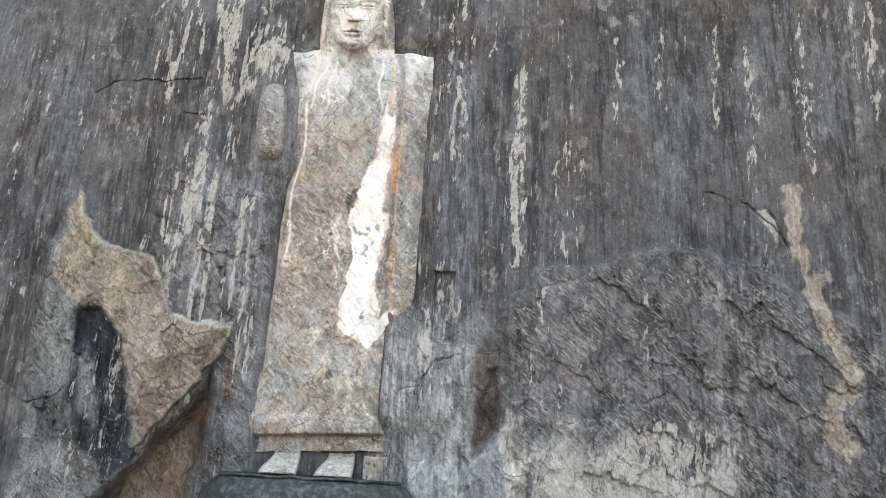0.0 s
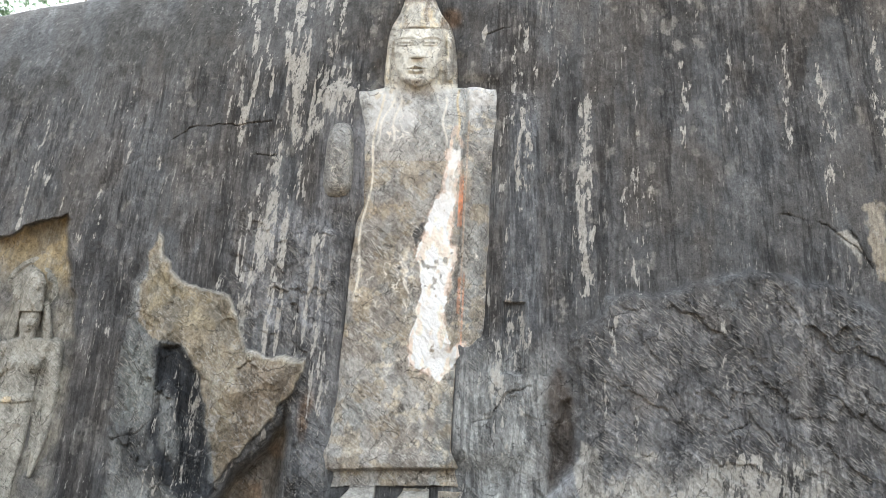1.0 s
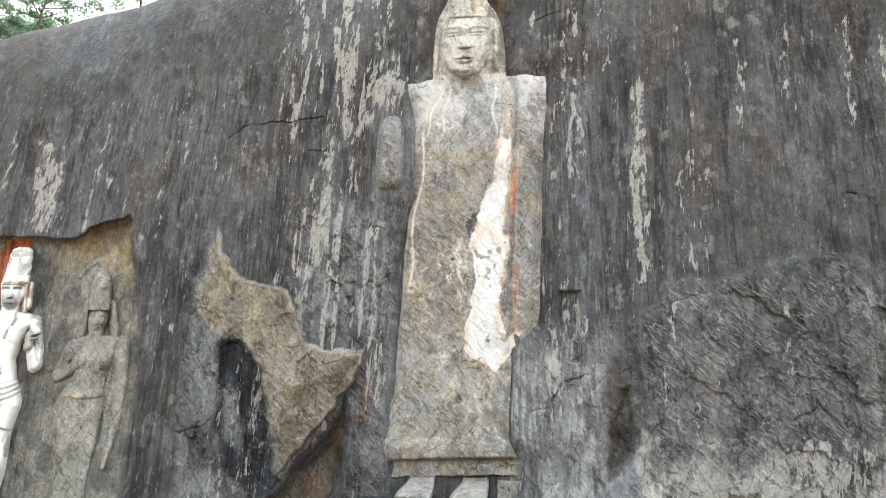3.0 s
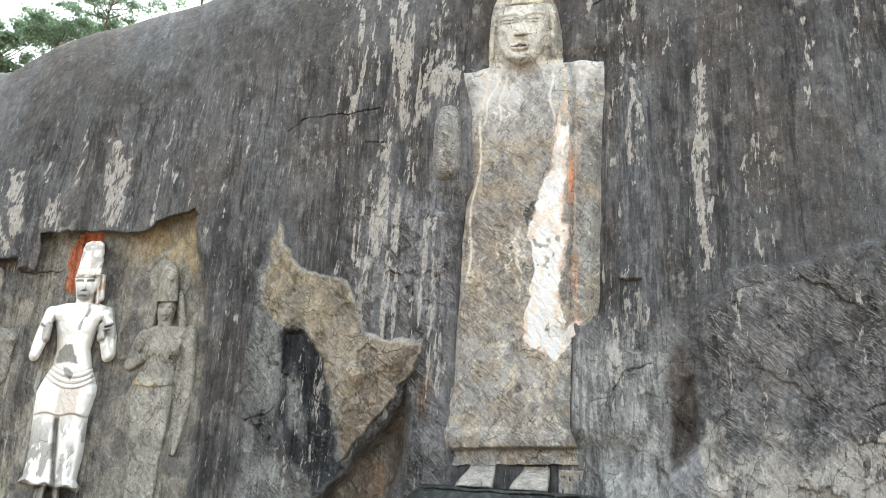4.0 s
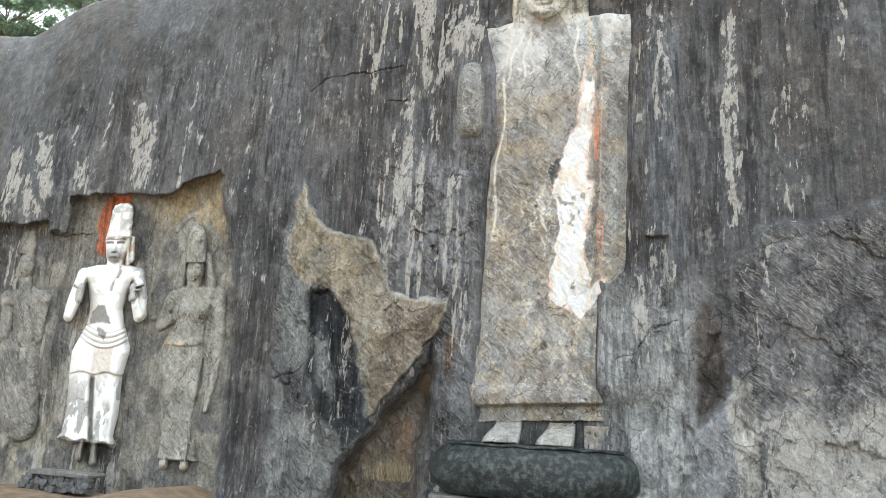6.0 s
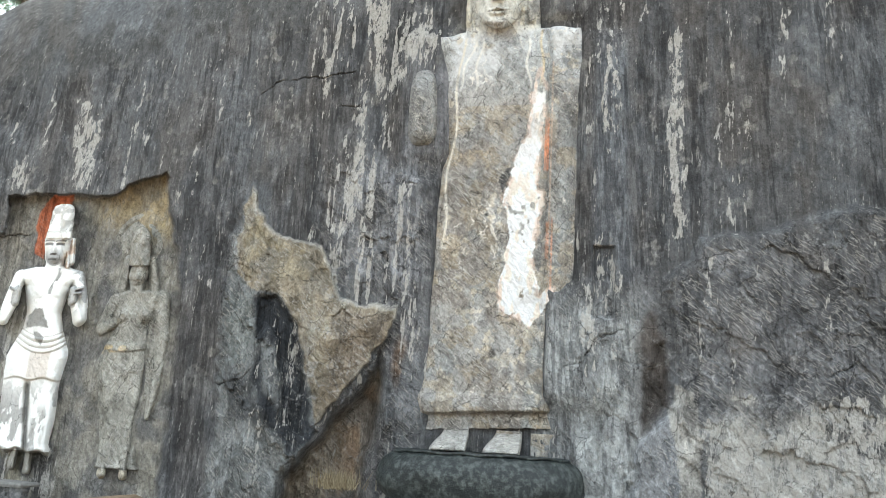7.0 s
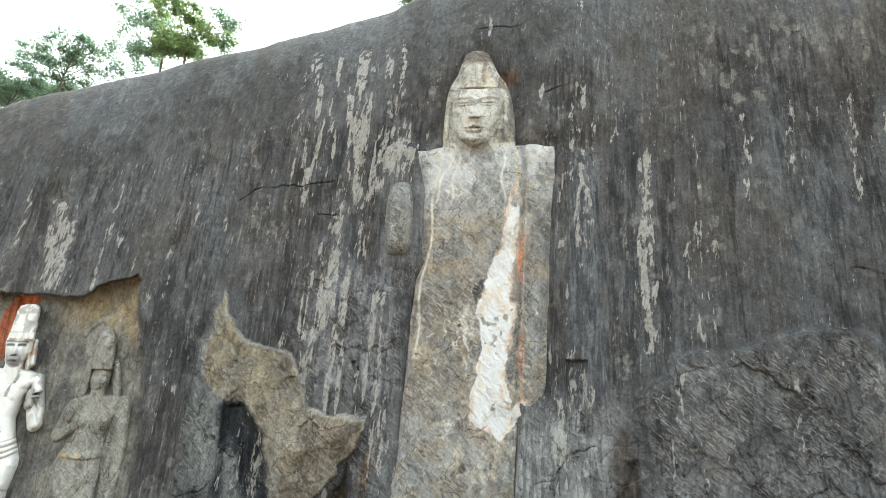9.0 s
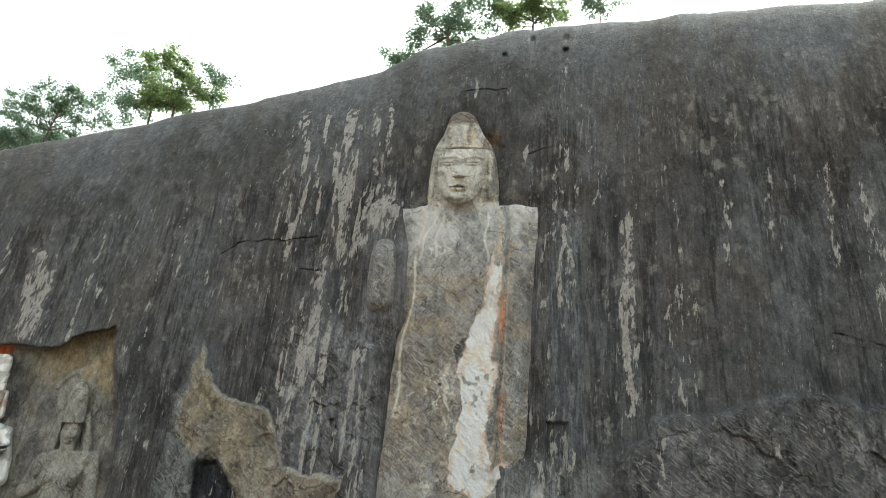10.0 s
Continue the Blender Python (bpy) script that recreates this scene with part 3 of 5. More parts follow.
# greyer brown low on the right, with the face's shading put into the tone
tone = mixed(tone, (0.165, 0.135, 0.105), smooth(0.02, 0.2, brown_face) * smooth(-7.9, -7.0, X) * smooth(5.3, 4.8, Z) * 0.8)
# lit upper edge of the outcrop, painted as a pale rim
tone = mixed(tone, (0.45, 0.42, 0.36), smooth(0.07, 0.02, np.abs(outcrop - 0.03)) * (Z > 4.8) * (X > -10.3) * 0.7)
tone = mixed(tone, (0.31, 0.29, 0.245), smooth(-0.05, 0.15, niche) * smooth(-20.8, -18.6, X) * (0.2 + 0.6 * patchy))
tone = mixed(tone, (0.36, 0.29, 0.18), smooth(0.0, 0.1, niche) * smooth(1.6, 0.6, niche) * smooth(-15.8, -14.5, X) * smooth(6.6, 7.4, Z) * (0.5 + 0.5 * patchy))
tone = mixed(tone, (0.42, 0.38, 0.28), smooth(1.9, 0.4, Z) * smooth(-20, -18.8, X) * smooth(-15.5, -17, X) * patchy * 0.7)
tone = mixed(tone, (0.34, 0.28, 0.21), smooth(0.1, 0.4, cave) * (0.35 + 0.4 * patchy))
tone = mixed(tone, (0.24, 0.14, 0.08), smooth(0.1, 0.4, cave) * smooth(-7.2, -6.4, X) * smooth(3.4, 2.4, Z) * patchy * 0.5)
tone = mixed(tone, RUST, smooth(0.9, 0.1, np.hypot((X + 5.45) * 3, Z - 3.7)) * 0.45 * patchy)
pale_cover = np.maximum(pale_cover, smooth(3.5, 2.3, Z + 2.2 * (fbm(X / 0.7, Z / 0.7, 50, 5) - 0.5)) * smooth(1.9, 2.4, X) * smooth(8.6, 6.5, X) * 0.62)
tone = mixed(tone, (0.46, 0.45, 0.42), smooth(3.4, 2.3, Z + 2.2 * (fbm(X / 0.7, Z / 0.7, 50, 5) - 0.5)) * smooth(2.1, 2.7, X) * smooth(8.6, 6.5, X) * (0.6 + 0.4 * smooth(0.35, 0.6, chip)) * 0.95)
tone = mixed(tone, (0.075, 0.075, 0.08), smooth(-0.1, 0.25, region(U, V, [(4.9, 3.7), (6.4, 3.9), (7.2, 2.9), (6.6, 1.9), (5.4, 1.7), (4.85, 2.4)])) * 0.8)
tone = mixed(tone, (0.37, 0.38, 0.375), smooth(-1.75, -1.45, X) * smooth(1.1, 0.4, X) * smooth(6.2, 4.8, Z) * (0.45 + 0.45 * patchy))
tone = mixed(tone, (0.10, 0.085, 0.075), smooth(-0.05, 0.2, region(U, V, [(1.5, 2.75), (0.62, 2.0), (0.7, 3.3), (0.6, 4.6), (1.0, 5.4), (1.45, 4.6)])) * 0.8)
tone = mixed(tone, (0.26, 0.265, 0.275), smooth(-0.04, 0.05, region(U, V, [(1.5, 2.7), (0.62, 2.0), (0.45, -1), (1.8, -1), (1.7, 1.6)])) * 0.85)
tone = mixed(tone, (0.46, 0.44, 0.40), smooth(-0.03, 0.05, region(U, V, [(1.6, 3.4), (1.95, 3.3), (2.2, 2.4), (2.1, -1), (1.75, -1), (1.65, 1.6), (1.45, 2.7)])) * 0.8)
snake = line_gap(U, V, [(9.2, 9.8), (9.3, 8.6), (9.4, 7.5), (9.9, 5.9), (10.45, 4.8), (10.1, 4.1), (9.75, 3.4), (10.2, 2.9)])
tone = mixed(tone, (0.36, 0.32, 0.26), smooth(0.26, 0.18, snake + 0.5 * (ragged - 0.5)) * 0.85)
tone = mixed(tone, PALE, smooth(0.0, 0.08, region(U, V, [(8.1, 9.1), (8.5, 9.2), (8.9, 8.6), (8.7, 8.1), (8.5, 8.6)])) * 0.7)
pale_cover = np.maximum(pale_cover, smooth(1.15, 0.4, np.hypot((X + 5.55) / 0.85, (Z - 13.1) / 0.95)) * 0.66)
tone = mixed(tone, (0.11, 0.075, 0.052), smooth(1.1, 0.5, np.hypot((X + 2.3) / 0.4, (Z - 15.75) / 0.45)) * 0.85)
tone = mixed(tone, (0.20, 0.2, 0.21), smooth(-6.1, -5.5, X) * smooth(-4.0, -4.4, X) * smooth(13, 12, Z) * smooth(8.8, 9.6, Z) * (0.3 + 0.5 * patchy))
tone = mixed(tone, (0.29, 0.295, 0.31), smooth(1.5, 0.6, np.abs(X + 6.2)) * smooth(10.5, 9, Z) * smooth(5.2, 6, Z) * patchy * 0.6)
halo = region(U, V, [(-16.97, 8.46), (-17.27, 7.95), (-17.33, 7.38), (-17.2, 6.6), (-16.83, 6.4), (-16.7, 7.9), (-16.21, 8.0), (-16.2, 8.42)])
tone = mixed(tone, (0.55, 0.16, 0.075), smooth(-0.03, 0.04, halo) * 0.9)
# fine pale scratches and dark seams that lean across the broken stone, and the blacker east side
for seed, sx, sz, width, shade, much in ((141, 0.9, 0.5, 0.010, (0.36, 0.355, 0.35), 0.6), (142, 1.8, 0.9, 0.012, (0.33, 0.325, 0.32), 0.5), (143, 0.8, 0.6, 0.007, DARK, 0.7), (144, 1.7, 1.1, 0.008, DARK, 0.5)):
    seam = smooth(width, width * 0.3, np.abs(fbm((X + 0.7 * Z) * sx, (Z - 0.4 * X) * sz, seed, 5) - 0.5))
    tone = mixed(tone, shade, seam * smooth(0.44, 0.56, fbm(X * 0.6, Z * 0.6, seed + 10)) * much * (0.25 + 0.75 * broken) * (1 - calm))
tone = tone * (1 - 0.1 * smooth(2.5, 5.0, X) * smooth(12.5, 11.0, Z) + 0.2 * smooth(2, 5, X) * smooth(14.5, 16.5, Z))[..., None]
tone = weather(X, Z, tone, broken, 100, 0.3)
tone = mixed(tone, (0.03, 0.03, 0.03), crack_cut * 0.8)

# the top runs back behind the skyline and down to the ground
back = []
for k, (far, lift) in enumerate(((0.6, 0.12), (2, 0.5), (5, 1.1), (12, 2.0), (22, 1.5), (34, -4), (44, -24))):
    row = face[:, -1].copy()
    row[:, 1] += far
    row[:, 2] += lift
    back.append(row)
face = np.concatenate([face, np.stack(back, 1)], 1)
tone = np.concatenate([tone, np.repeat(tone[:, -1:], len(back), 1)], 1)
slant_share = np.concatenate([broken * (1 - 0.85 * smooth(-0.08, 0.1, black_patch)), np.zeros((len(wx), len(back)))], 1)
clean = 1 - np.maximum.reduce([smooth(-0.1, 0.1, niche) * smooth(-15.5, -14.5, X), smooth(-0.05, 0.05, brown_face), smooth(0, 0.2, cave)])
marks = np.stack([pale_cover * clean, dark_cover * clean, np.clip(streaky * (1 - calm) * 0.7 + broken * 0.3, 0, 1)], -1)
marks = np.concatenate([marks, np.zeros((len(wx), len(back), 3))], 1)
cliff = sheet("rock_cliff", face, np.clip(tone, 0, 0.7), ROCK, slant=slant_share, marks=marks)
tagged(cliff, "huge dark grey streaked granite rock face with carved figures", "rock face", kind="structure")


# ---- carved figures, each one mesh ----
def carve(name, x0, x1, z0, z1, step, shape, material, label, base=20.75, bright=1.5, worn=0.25):
    nx, nz = int((x1 - x0) / step), int((z1 - z0) / step)
    fx, fz = np.meshgrid(np.linspace(x0, x1, nx), np.linspace(z0, z1, nz), indexing="ij")
    high, colour = shape(fx, fz)
    colour = weather(fx, fz, colour, np.full(fx.shape, 0.9), 120, worn)
    ob = sheet(name, wall_place(fx, fz, base - high), np.clip(colour * bright, 0, 0.86), material, keep=high > 0.02)
    return tagged(ob, label, "statue", "figures carved in the rock")


def tall_figure(x, z):
    wob = 0.08 * (fbm(x * 1.5, z * 1.5, 61) - 0.5)
    left = np.interp(z, (1.9, 2.5, 2.9, 3.6, 8.0, 9.6, 12.0, 13.0, 13.4), (-5.0, -5.0, -5.08, -4.95, -4.92, -4.68, -4.88, -5.15, -5.25)) + wob
    right = np.interp(z, (1.9, 2.2, 3.0, 5.3, 5.75, 7.6, 10.0, 12.0, 13.4), (-1.15, -1.2, -1.42, -1.42, -0.75, -0.45, -0.4, -0.42, -0.72)) + wob
    top = 13.42 - z + 0.05 * np.sin(x * 3)
    edge = np.minimum(np.minimum((x - left + 0.25) * 0.42, right - x), top * 1.6 + 0.1 * (fbm(x * 2, z * 2, 60) - 0.5))
    torso = 0.72 * smooth(-0.05, 0.3, edge) + 0.2 * smooth(0.2, 1.6, edge)
    sleeve = smooth(-1.78, -1.68, x) * smooth(5.4, 5.8, z)
    torso -= 0.16 * sleeve * smooth(13.4, 12.5, z) + 0.1 * smooth(-1.3, -0.5, x) * smooth(12.5, 9, z) * smooth(5.4, 5.8, z)
    torso -= 0.08 * np.exp(-((x + 1.73) / 0.05) ** 2)
    torso += 0.05 * np.sin((x + 0.12 * (z - 9) ** 2 * 0.1) * 9) * sleeve * (z > 5.6)
    lip = 2.36 + 0.075 * (x + 4.9) * 0.8 + 0.05 * (fbm(x * 1.5, x * 0, 107) - 0.5)
    sole = lip - 0.4 + 0.06 * (fbm(x * 2, x * 0, 108) - 0.5)
    torso *= z > sole
    torso += 0.12 * smooth(lip, lip + 0.06, z) * smooth(3.0, 2.7, z) - 0.2 * smooth(lip + 0.02, lip - 0.03, z) * (z > sole)
    torso *= (edge > 0)
    # dressed rock behind the feet, two feet with toes, one block beside them
    low = 0.12 * ((z > 1.2) & (z <= 2.04) & (x > -4.95) & (x < -1.2))
    for fx, lean in ((-3.8, 0.22), (-2.45, 0.2)):
        mid = fx - lean * smooth(2.05, 1.45, z)
        wide = 0.38 + 0.13 * smooth(2.05, 1.5, z)
        rise = 0.6 + 1.0 * smooth(2.08, 1.5, z)
        toes = 0.06 * np.abs(np.sin((x - mid) * 15)) * smooth(1.66, 1.56, z)
        foot = (rise + toes) * smooth(0, 0.08, wide - np.abs(x - mid)) * smooth(1.40, 1.50, z) * (z < 2.08)
        low = np.maximum(low, foot)
    low = np.maximum(low, 0.45 * smooth(0, 0.05, 0.35 - np.abs(x + 1.6)) * (z < 2.05) * (z > 1.3))
    # raised arm
    fist = 1 - (np.abs(x + 5.3 + 0.03 * (z - 11)) / np.interp(z, (9.7, 10.3, 12.2), (0.5, 0.5, 0.42))) ** 3 - (np.abs(z - 11.0) / 1.28) ** 4
    arm = 1.02 * np.clip(fist, 0, 1) ** 0.4
    # head: an oval face set in a low shell of hair, with a tall knot above
    fx = x + 3.21
    neck = 0.74 * smooth(0, 0.25, 0.95 - np.abs(fx)) * (z > 13.0) * (z < 13.75)
    middle = np.interp(z, (13.4, 14.4, 15.4, 16.7), (-3.08, -3.12, -3.2, -3.33))
    bell = np.interp(z, (13.3, 13.9, 14.4, 15.0, 15.3, 15.5, 15.7, 15.9, 16.2, 16.5, 16.7, 16.8), (1.13, 1.13, 1.1, 1.04, 0.99, 0.92, 0.81, 0.69, 0.58, 0.5, 0.4, 0.22))
    off = bell - np.abs(x - middle)
    hair = (0.4 + 0.32 * np.clip(off / 0.55, 0, 1) ** 0.6) * smooth(0, 0.06, off) * (z > 12.9) * (z < 16.82)
    hair += 0.42 * smooth(15.0, 15.45, z + 0.3 * fx ** 2) * smooth(17.2, 15.6, z) * np.clip(off / 0.75, 0, 1) ** 0.8 * (hair > 0.2)
    for ex in (-0.93, 0.93):
        lobe = np.abs(fx - ex * (1 + 0.05 * (14.3 - z))) / 0.14
        hair += (0.16 * np.clip(1 - lobe ** 2, 0, 1) - 0.05 * np.exp(-(lobe / 0.3) ** 2)) * smooth(13.5, 13.65, z) * smooth(15.15, 14.95, z)
    half = np.interp(z, (13.4, 13.5, 13.65, 13.9, 14.2, 14.6, 15.0, 15.4), (0.12, 0.36, 0.52, 0.65, 0.72, 0.78, 0.8, 0.78))
    inside = np.clip(half - np.abs(fx), 0, 1)
    round_ = np.sqrt(np.clip(1 - (1 - inside / np.maximum(half, 0.1)) ** 2.6, 0, 1))
    face_ = (0.5 + 0.78 * round_ * (0.86 + 0.14 * smooth(15.5, 14.9, z))) * smooth(0, 0.04, half - np.abs(fx)) * (z > 13.41) * (z < 15.4)
    nx_ = fx + 0.06
    nose = 0.3 * smooth(15.1, 14.42, z) * smooth(14.36, 14.41, z) * np.clip(1 - np.abs(nx_) / (0.09 + 0.15 * smooth(14.85, 14.45, z)), 0, 1) ** 0.8
    lips = 0.09 * np.exp(-((z - 14.08 - 0.05 * np.cos(nx_ * 14) + 0.25 * nx_ ** 2) / 0.05) ** 2) * (np.abs(nx_) < 0.3) + 0.08 * np.exp(-((z - 13.93 - 0.5 * nx_ ** 2) / 0.055) ** 2) * (np.abs(nx_) < 0.24)
    lips -= 0.08 * np.exp(-((z - 14.01) / 0.025) ** 2) * (np.abs(nx_) < 0.3)
    chin = 0.1 * np.exp(-((z - 13.64) / 0.14) ** 2 - (nx_ / 0.26) ** 2) - 0.05 * np.exp(-((z - 13.82) / 0.05) ** 2 - (nx_ / 0.22) ** 2)
    eyes = 0.0
    for ex in (-0.4, 0.38):
        ball = np.clip(1 - ((nx_ - ex) / 0.27) ** 2 - ((z - 14.9) / 0.11) ** 2, 0, 1)
        eyes = eyes - 0.07 * np.exp(-((nx_ - ex) / 0.3) ** 2 - ((z - 14.92) / 0.16) ** 2) + 0.08 * np.sqrt(ball)
        eyes = eyes - 0.05 * np.exp(-((z - 14.88 - 0.3 * (nx_ - ex) ** 2) / 0.02) ** 2) * (np.abs(nx_ - ex) < 0.26)
        eyes = eyes + 0.04 * np.exp(-((z - 15.12 + 0.7 * (nx_ - ex) ** 2) / 0.045) ** 2) * (np.abs(nx_ - ex) < 0.36)
    face_ = face_ + (nose + lips + chin + eyes) * (face_ > 0.5)
    side_hair = hair - 0.07 * np.exp(-((z - 15.42 + 0.1 * fx ** 2) / 0.035) ** 2) * (hair > 0.3) * (np.abs(fx) < 1)
    high = np.maximum.reduce([torso, low, arm, neck, side_hair, face_])
    solid = high > 0.05
    high = high + (0.10 * (fbm(x / 0.7, z / 0.7, 62) - 0.5) + 0.05 * (fbm(x * 6, z * 3, 63) - 0.5)) * solid
    high *= solid
    # tones
    col = np.full((*x.shape, 3), 0.2) * np.array((1.0, 0.965, 0.91))
    blot = fbm(x / 0.9, z / 1.2, 64, 6)
    col = mixed(col, (0.125, 0.105, 0.085), smooth(0.42, 0.6, blot) * 0.6 * smooth(13, 10.5, z))
    col = mixed(col, (0.42, 0.422, 0.42), smooth(11.0, 12.6, z + 1.5 * (blot - 0.5)) * 0.8)
    col = mixed(col, (0.17, 0.175, 0.17), smooth(0.5, 0.65, fbm(x / 0.6, z / 2, 65)) * 0.6)
    col = mixed(col, (0.11, 0.115, 0.122), smooth(-1.6, -0.7, x) * (0.4 + 0.6 * smooth(0.38, 0.6, fbm(x / 0.4, z / 3, 66))) * 0.9 * (z < 12.8))
    fleck_ = smooth(0.6, 0.7, fbm(x / 0.2, z / 0.2, 67)) * smooth(0.45, 0.6, fbm(x / 1.4, z / 1.4, 68))
    col = mixed(col, (0.36, 0.32, 0.25), fleck_ * 0.7)
    col = mixed(col, (0.21, 0.17, 0.115), smooth(0.52, 0.6, fbm(x / 0.5, z / 0.5, 69, 5)) * 0.5 * (z < 11))
    head_tone = smooth(13.1, 13.5, z) * (np.abs(fx) < 1.3)
    col = mixed(col, (0.40, 0.385, 0.34), head_tone * 0.85)
    hair_only = head_tone * (face_ < 0.4) * smooth(13.42, 13.55, z)
    outer = smooth(0.5, 0.1, off)
    col = mixed(col, (0.13, 0.12, 0.105), hair_only * (0.25 + 0.65 * smooth(0.38, 0.56, fbm(x * 5, z * 0.9, 89, 4))) * (0.35 + 0.65 * outer))
    col = mixed(col, (0.42, 0.38, 0.29), hair_only * smooth(0.55, 0.62, fbm(x * 6, z * 1.2, 97, 4)) * 0.7)
    col = mixed(col, (0.34, 0.255, 0.15), head_tone * smooth(15.4, 15.6, z) * smooth(16.5, 16.1, z) * smooth(0.42, 0.58, fbm(x * 3, z * 2, 78)) * 0.6)
    col = mixed(col, (0.08, 0.07, 0.06), np.exp(-((z - 15.42 + 0.1 * fx ** 2 + 0.04 * np.sin(fx * 7)) / 0.035) ** 2) * (np.abs(fx) < 0.95) * 0.45)
    # shadow of the alcove on top of the knot, painted dark brown
    col = mixed(col, (0.075, 0.052, 0.04), smooth(16.3, 16.5, z + 0.3 * (blot - 0.5)) * 0.9)
    col = mixed(col, (0.09, 0.07, 0.055), hair_only * smooth(15.3, 15.5, z) * smooth(0.35, 0.6, fx) * smooth(0.38, 0.5, fbm(x * 4, z * 2, 109)) * 0.8)
    col = mixed(col, (0.09, 0.07, 0.055), smooth(0.09, 0.03, np.abs(fx - 0.16 + 0.04 * np.sin(z * 6))) * smooth(15.45, 15.7, z) * 0.85)
    col = mixed(col, (0.16, 0.11, 0.075), smooth(0.12, 0.02, np.abs(fx + 0.05)) * smooth(13.7, 13.5, z) * smooth(13.1, 13.4, z) * 0.5)
    # nose shadow and the shaded crease between the lips, painted as dark lines
    for lz, wide, much in ((14.36, 0.17, 0.7), (14.01, 0.26, 0.75)):
        col = mixed(col, (0.09, 0.08, 0.07), np.exp(-((z - lz) / 0.03) ** 2) * (np.abs(nx_) < wide) * much)
    col = mixed(col, (0.17, 0.145, 0.12), smooth(0.16, 0.04, np.abs(z - 13.55)) * smooth(0.5, 0.3, np.abs(nx_)) * (face_ > 0.4) * smooth(0.4, 0.6, fbm(x * 6, z * 4, 98)) * 0.8)
    wander = 0.06 * np.sin(z * 2.3) + 0.12 * (fbm(x * 0, z * 1.3, 70) - 0.5)
    veins = smooth(0.045, 0.02, np.abs(x + 4.25 + 0.045 * (12.4 - z) + wander)) * smooth(6.6, 7.0, z) * smooth(13.3, 13.0, z)
    col = mixed(col, (0.42, 0.39, 0.33), veins * 0.85)
    col = mixed(col, (0.36, 0.29, 0.17), smooth(0.05, 0.02, np.abs(x + 1.92 + 0.05 * np.sin(z * 4))) * smooth(11.4, 12, z) * (z < 13.3) * 0.7)
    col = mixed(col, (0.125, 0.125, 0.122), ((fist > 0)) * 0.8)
    # contact shade round the rim of the raised arm, painted as a dark ring
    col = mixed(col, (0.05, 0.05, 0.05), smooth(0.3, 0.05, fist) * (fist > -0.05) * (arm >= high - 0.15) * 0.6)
    # stained sides of the hair, fine cracks and pale scratches
    col = mixed(col, (0.12, 0.115, 0.105), smooth(0.9, 1.05, np.abs(fx)) * smooth(13.4, 13.7, z) * smooth(0.3, 0.55, fbm(x * 2.5, z, 81, 5)) * 0.85)
    col = mixed(col, (0.15, 0.14, 0.12), smooth(0.5, 0.6, fbm(x * 2.2, z * 2.8, 82, 6)) * head_tone * 0.3)
    for seed, sx, sz, width, shade, much in ((83, 1.1, 0.8, 0.012, (0.07, 0.065, 0.06), 0.75), (84, 2.3, 1.2, 0.012, (0.09, 0.085, 0.08), 0.6), (85, 1.3, 0.7, 0.009, (0.5, 0.47, 0.42), 0.7), (86, 2.6, 1.6, 0.012, (0.42, 0.39, 0.34), 0.55)):
        seam_ = smooth(width, width * 0.3, np.abs(fbm((x + 0.6 * z) * sx, (z - 0.3 * x) * sz, seed, 5) - 0.5))
        col = mixed(col, shade, seam_ * smooth(0.42, 0.56, fbm(x * 0.9, z * 0.9, seed + 10)) * much)
    col = mixed(col, (0.10, 0.095, 0.09), smooth(0.56, 0.66, fbm(x * 3.5, z * 2.2, 87, 5)) * 0.35)
    for sx, lean in ((-4.1, 0.28), (-3.75, 0.1), (-2.3, -0.05)):
        col = mixed(col, (0.46, 0.44, 0.4), smooth(0.05, 0.02, np.abs(x - sx - lean * (z - 12.2) - 0.06 * np.sin(z * 5))) * smooth(11.3, 11.8, z) * smooth(13.3, 12.9, z) * 0.7)
    # limewash that is left on the robe, with red and orange edge
    ur, ut = x + 0.22 * (fbm(x * 3.5, z * 3.5, 71, 6) - 0.5), z + 0.3 * (fbm(x * 3.5, z * 3.5, 72, 6) - 0.5)
    wash = region(ur, ut, [(-1.97, 12.1), (-2.12, 11.7), (-2.2, 10.9), (-2.24, 10.1), (-2.51, 9.6), (-2.65, 9.2), (-2.64, 8.8), (-2.86, 8.3), (-2.74, 7.67), (-2.68, 7.2), (-2.74, 6.73), (-2.84, 6.1), (-2.9, 5.37), (-2.7, 5.0), (-2.3, 4.9), (-2.04, 4.66), (-1.83, 4.87),
                           (-1.7, 5.24), (-1.49, 5.39), (-1.45, 5.83), (-1.56, 5.83), (-1.77, 5.53), (-1.92, 6.1), (-2.0, 6.4), (-1.94, 7.0), (-1.87, 7.66), (-1.7, 8.1), (-1.8, 8.44), (-1.96, 8.6), (-1.9, 9.4), (-1.83, 10.2), (-1.77, 10.9), (-1.78, 11.9)])
    thin = smooth(11.2, 9.6, z)
    worn = smooth(0.42, 0.5, fbm(x * 4, z * 1.6, 73, 5))
    chalk = mixed(np.full((*x.shape, 3), 0.5) * np.array((1.06, 1.03, 0.99)), (0.44, 0.36, 0.28), smooth(0.5, 0.62, fbm(x * 5, z * 2, 88, 5)) * 0.55)
    col = mixed(col, chalk, smooth(0, 0.025, wash) * np.maximum(thin * smooth(0.24, 0.28, fbm(x * 5, z * 4, 79, 5)), worn * 0.85))
    col = mixed(col, (0.38, 0.29, 0.235), smooth(0.11, 0.04, np.abs(wash - 0.02)) * smooth(0.48, 0.54, fbm(x * 5, z * 2.5, 74, 5)) * 0.6)
    col = mixed(col, (0.34, 0.24, 0.17), smooth(0.035, 0.015, np.abs(x + 1.6)) * smooth(2.8, 3.2, z) * (z < 12.3) * 0.4)
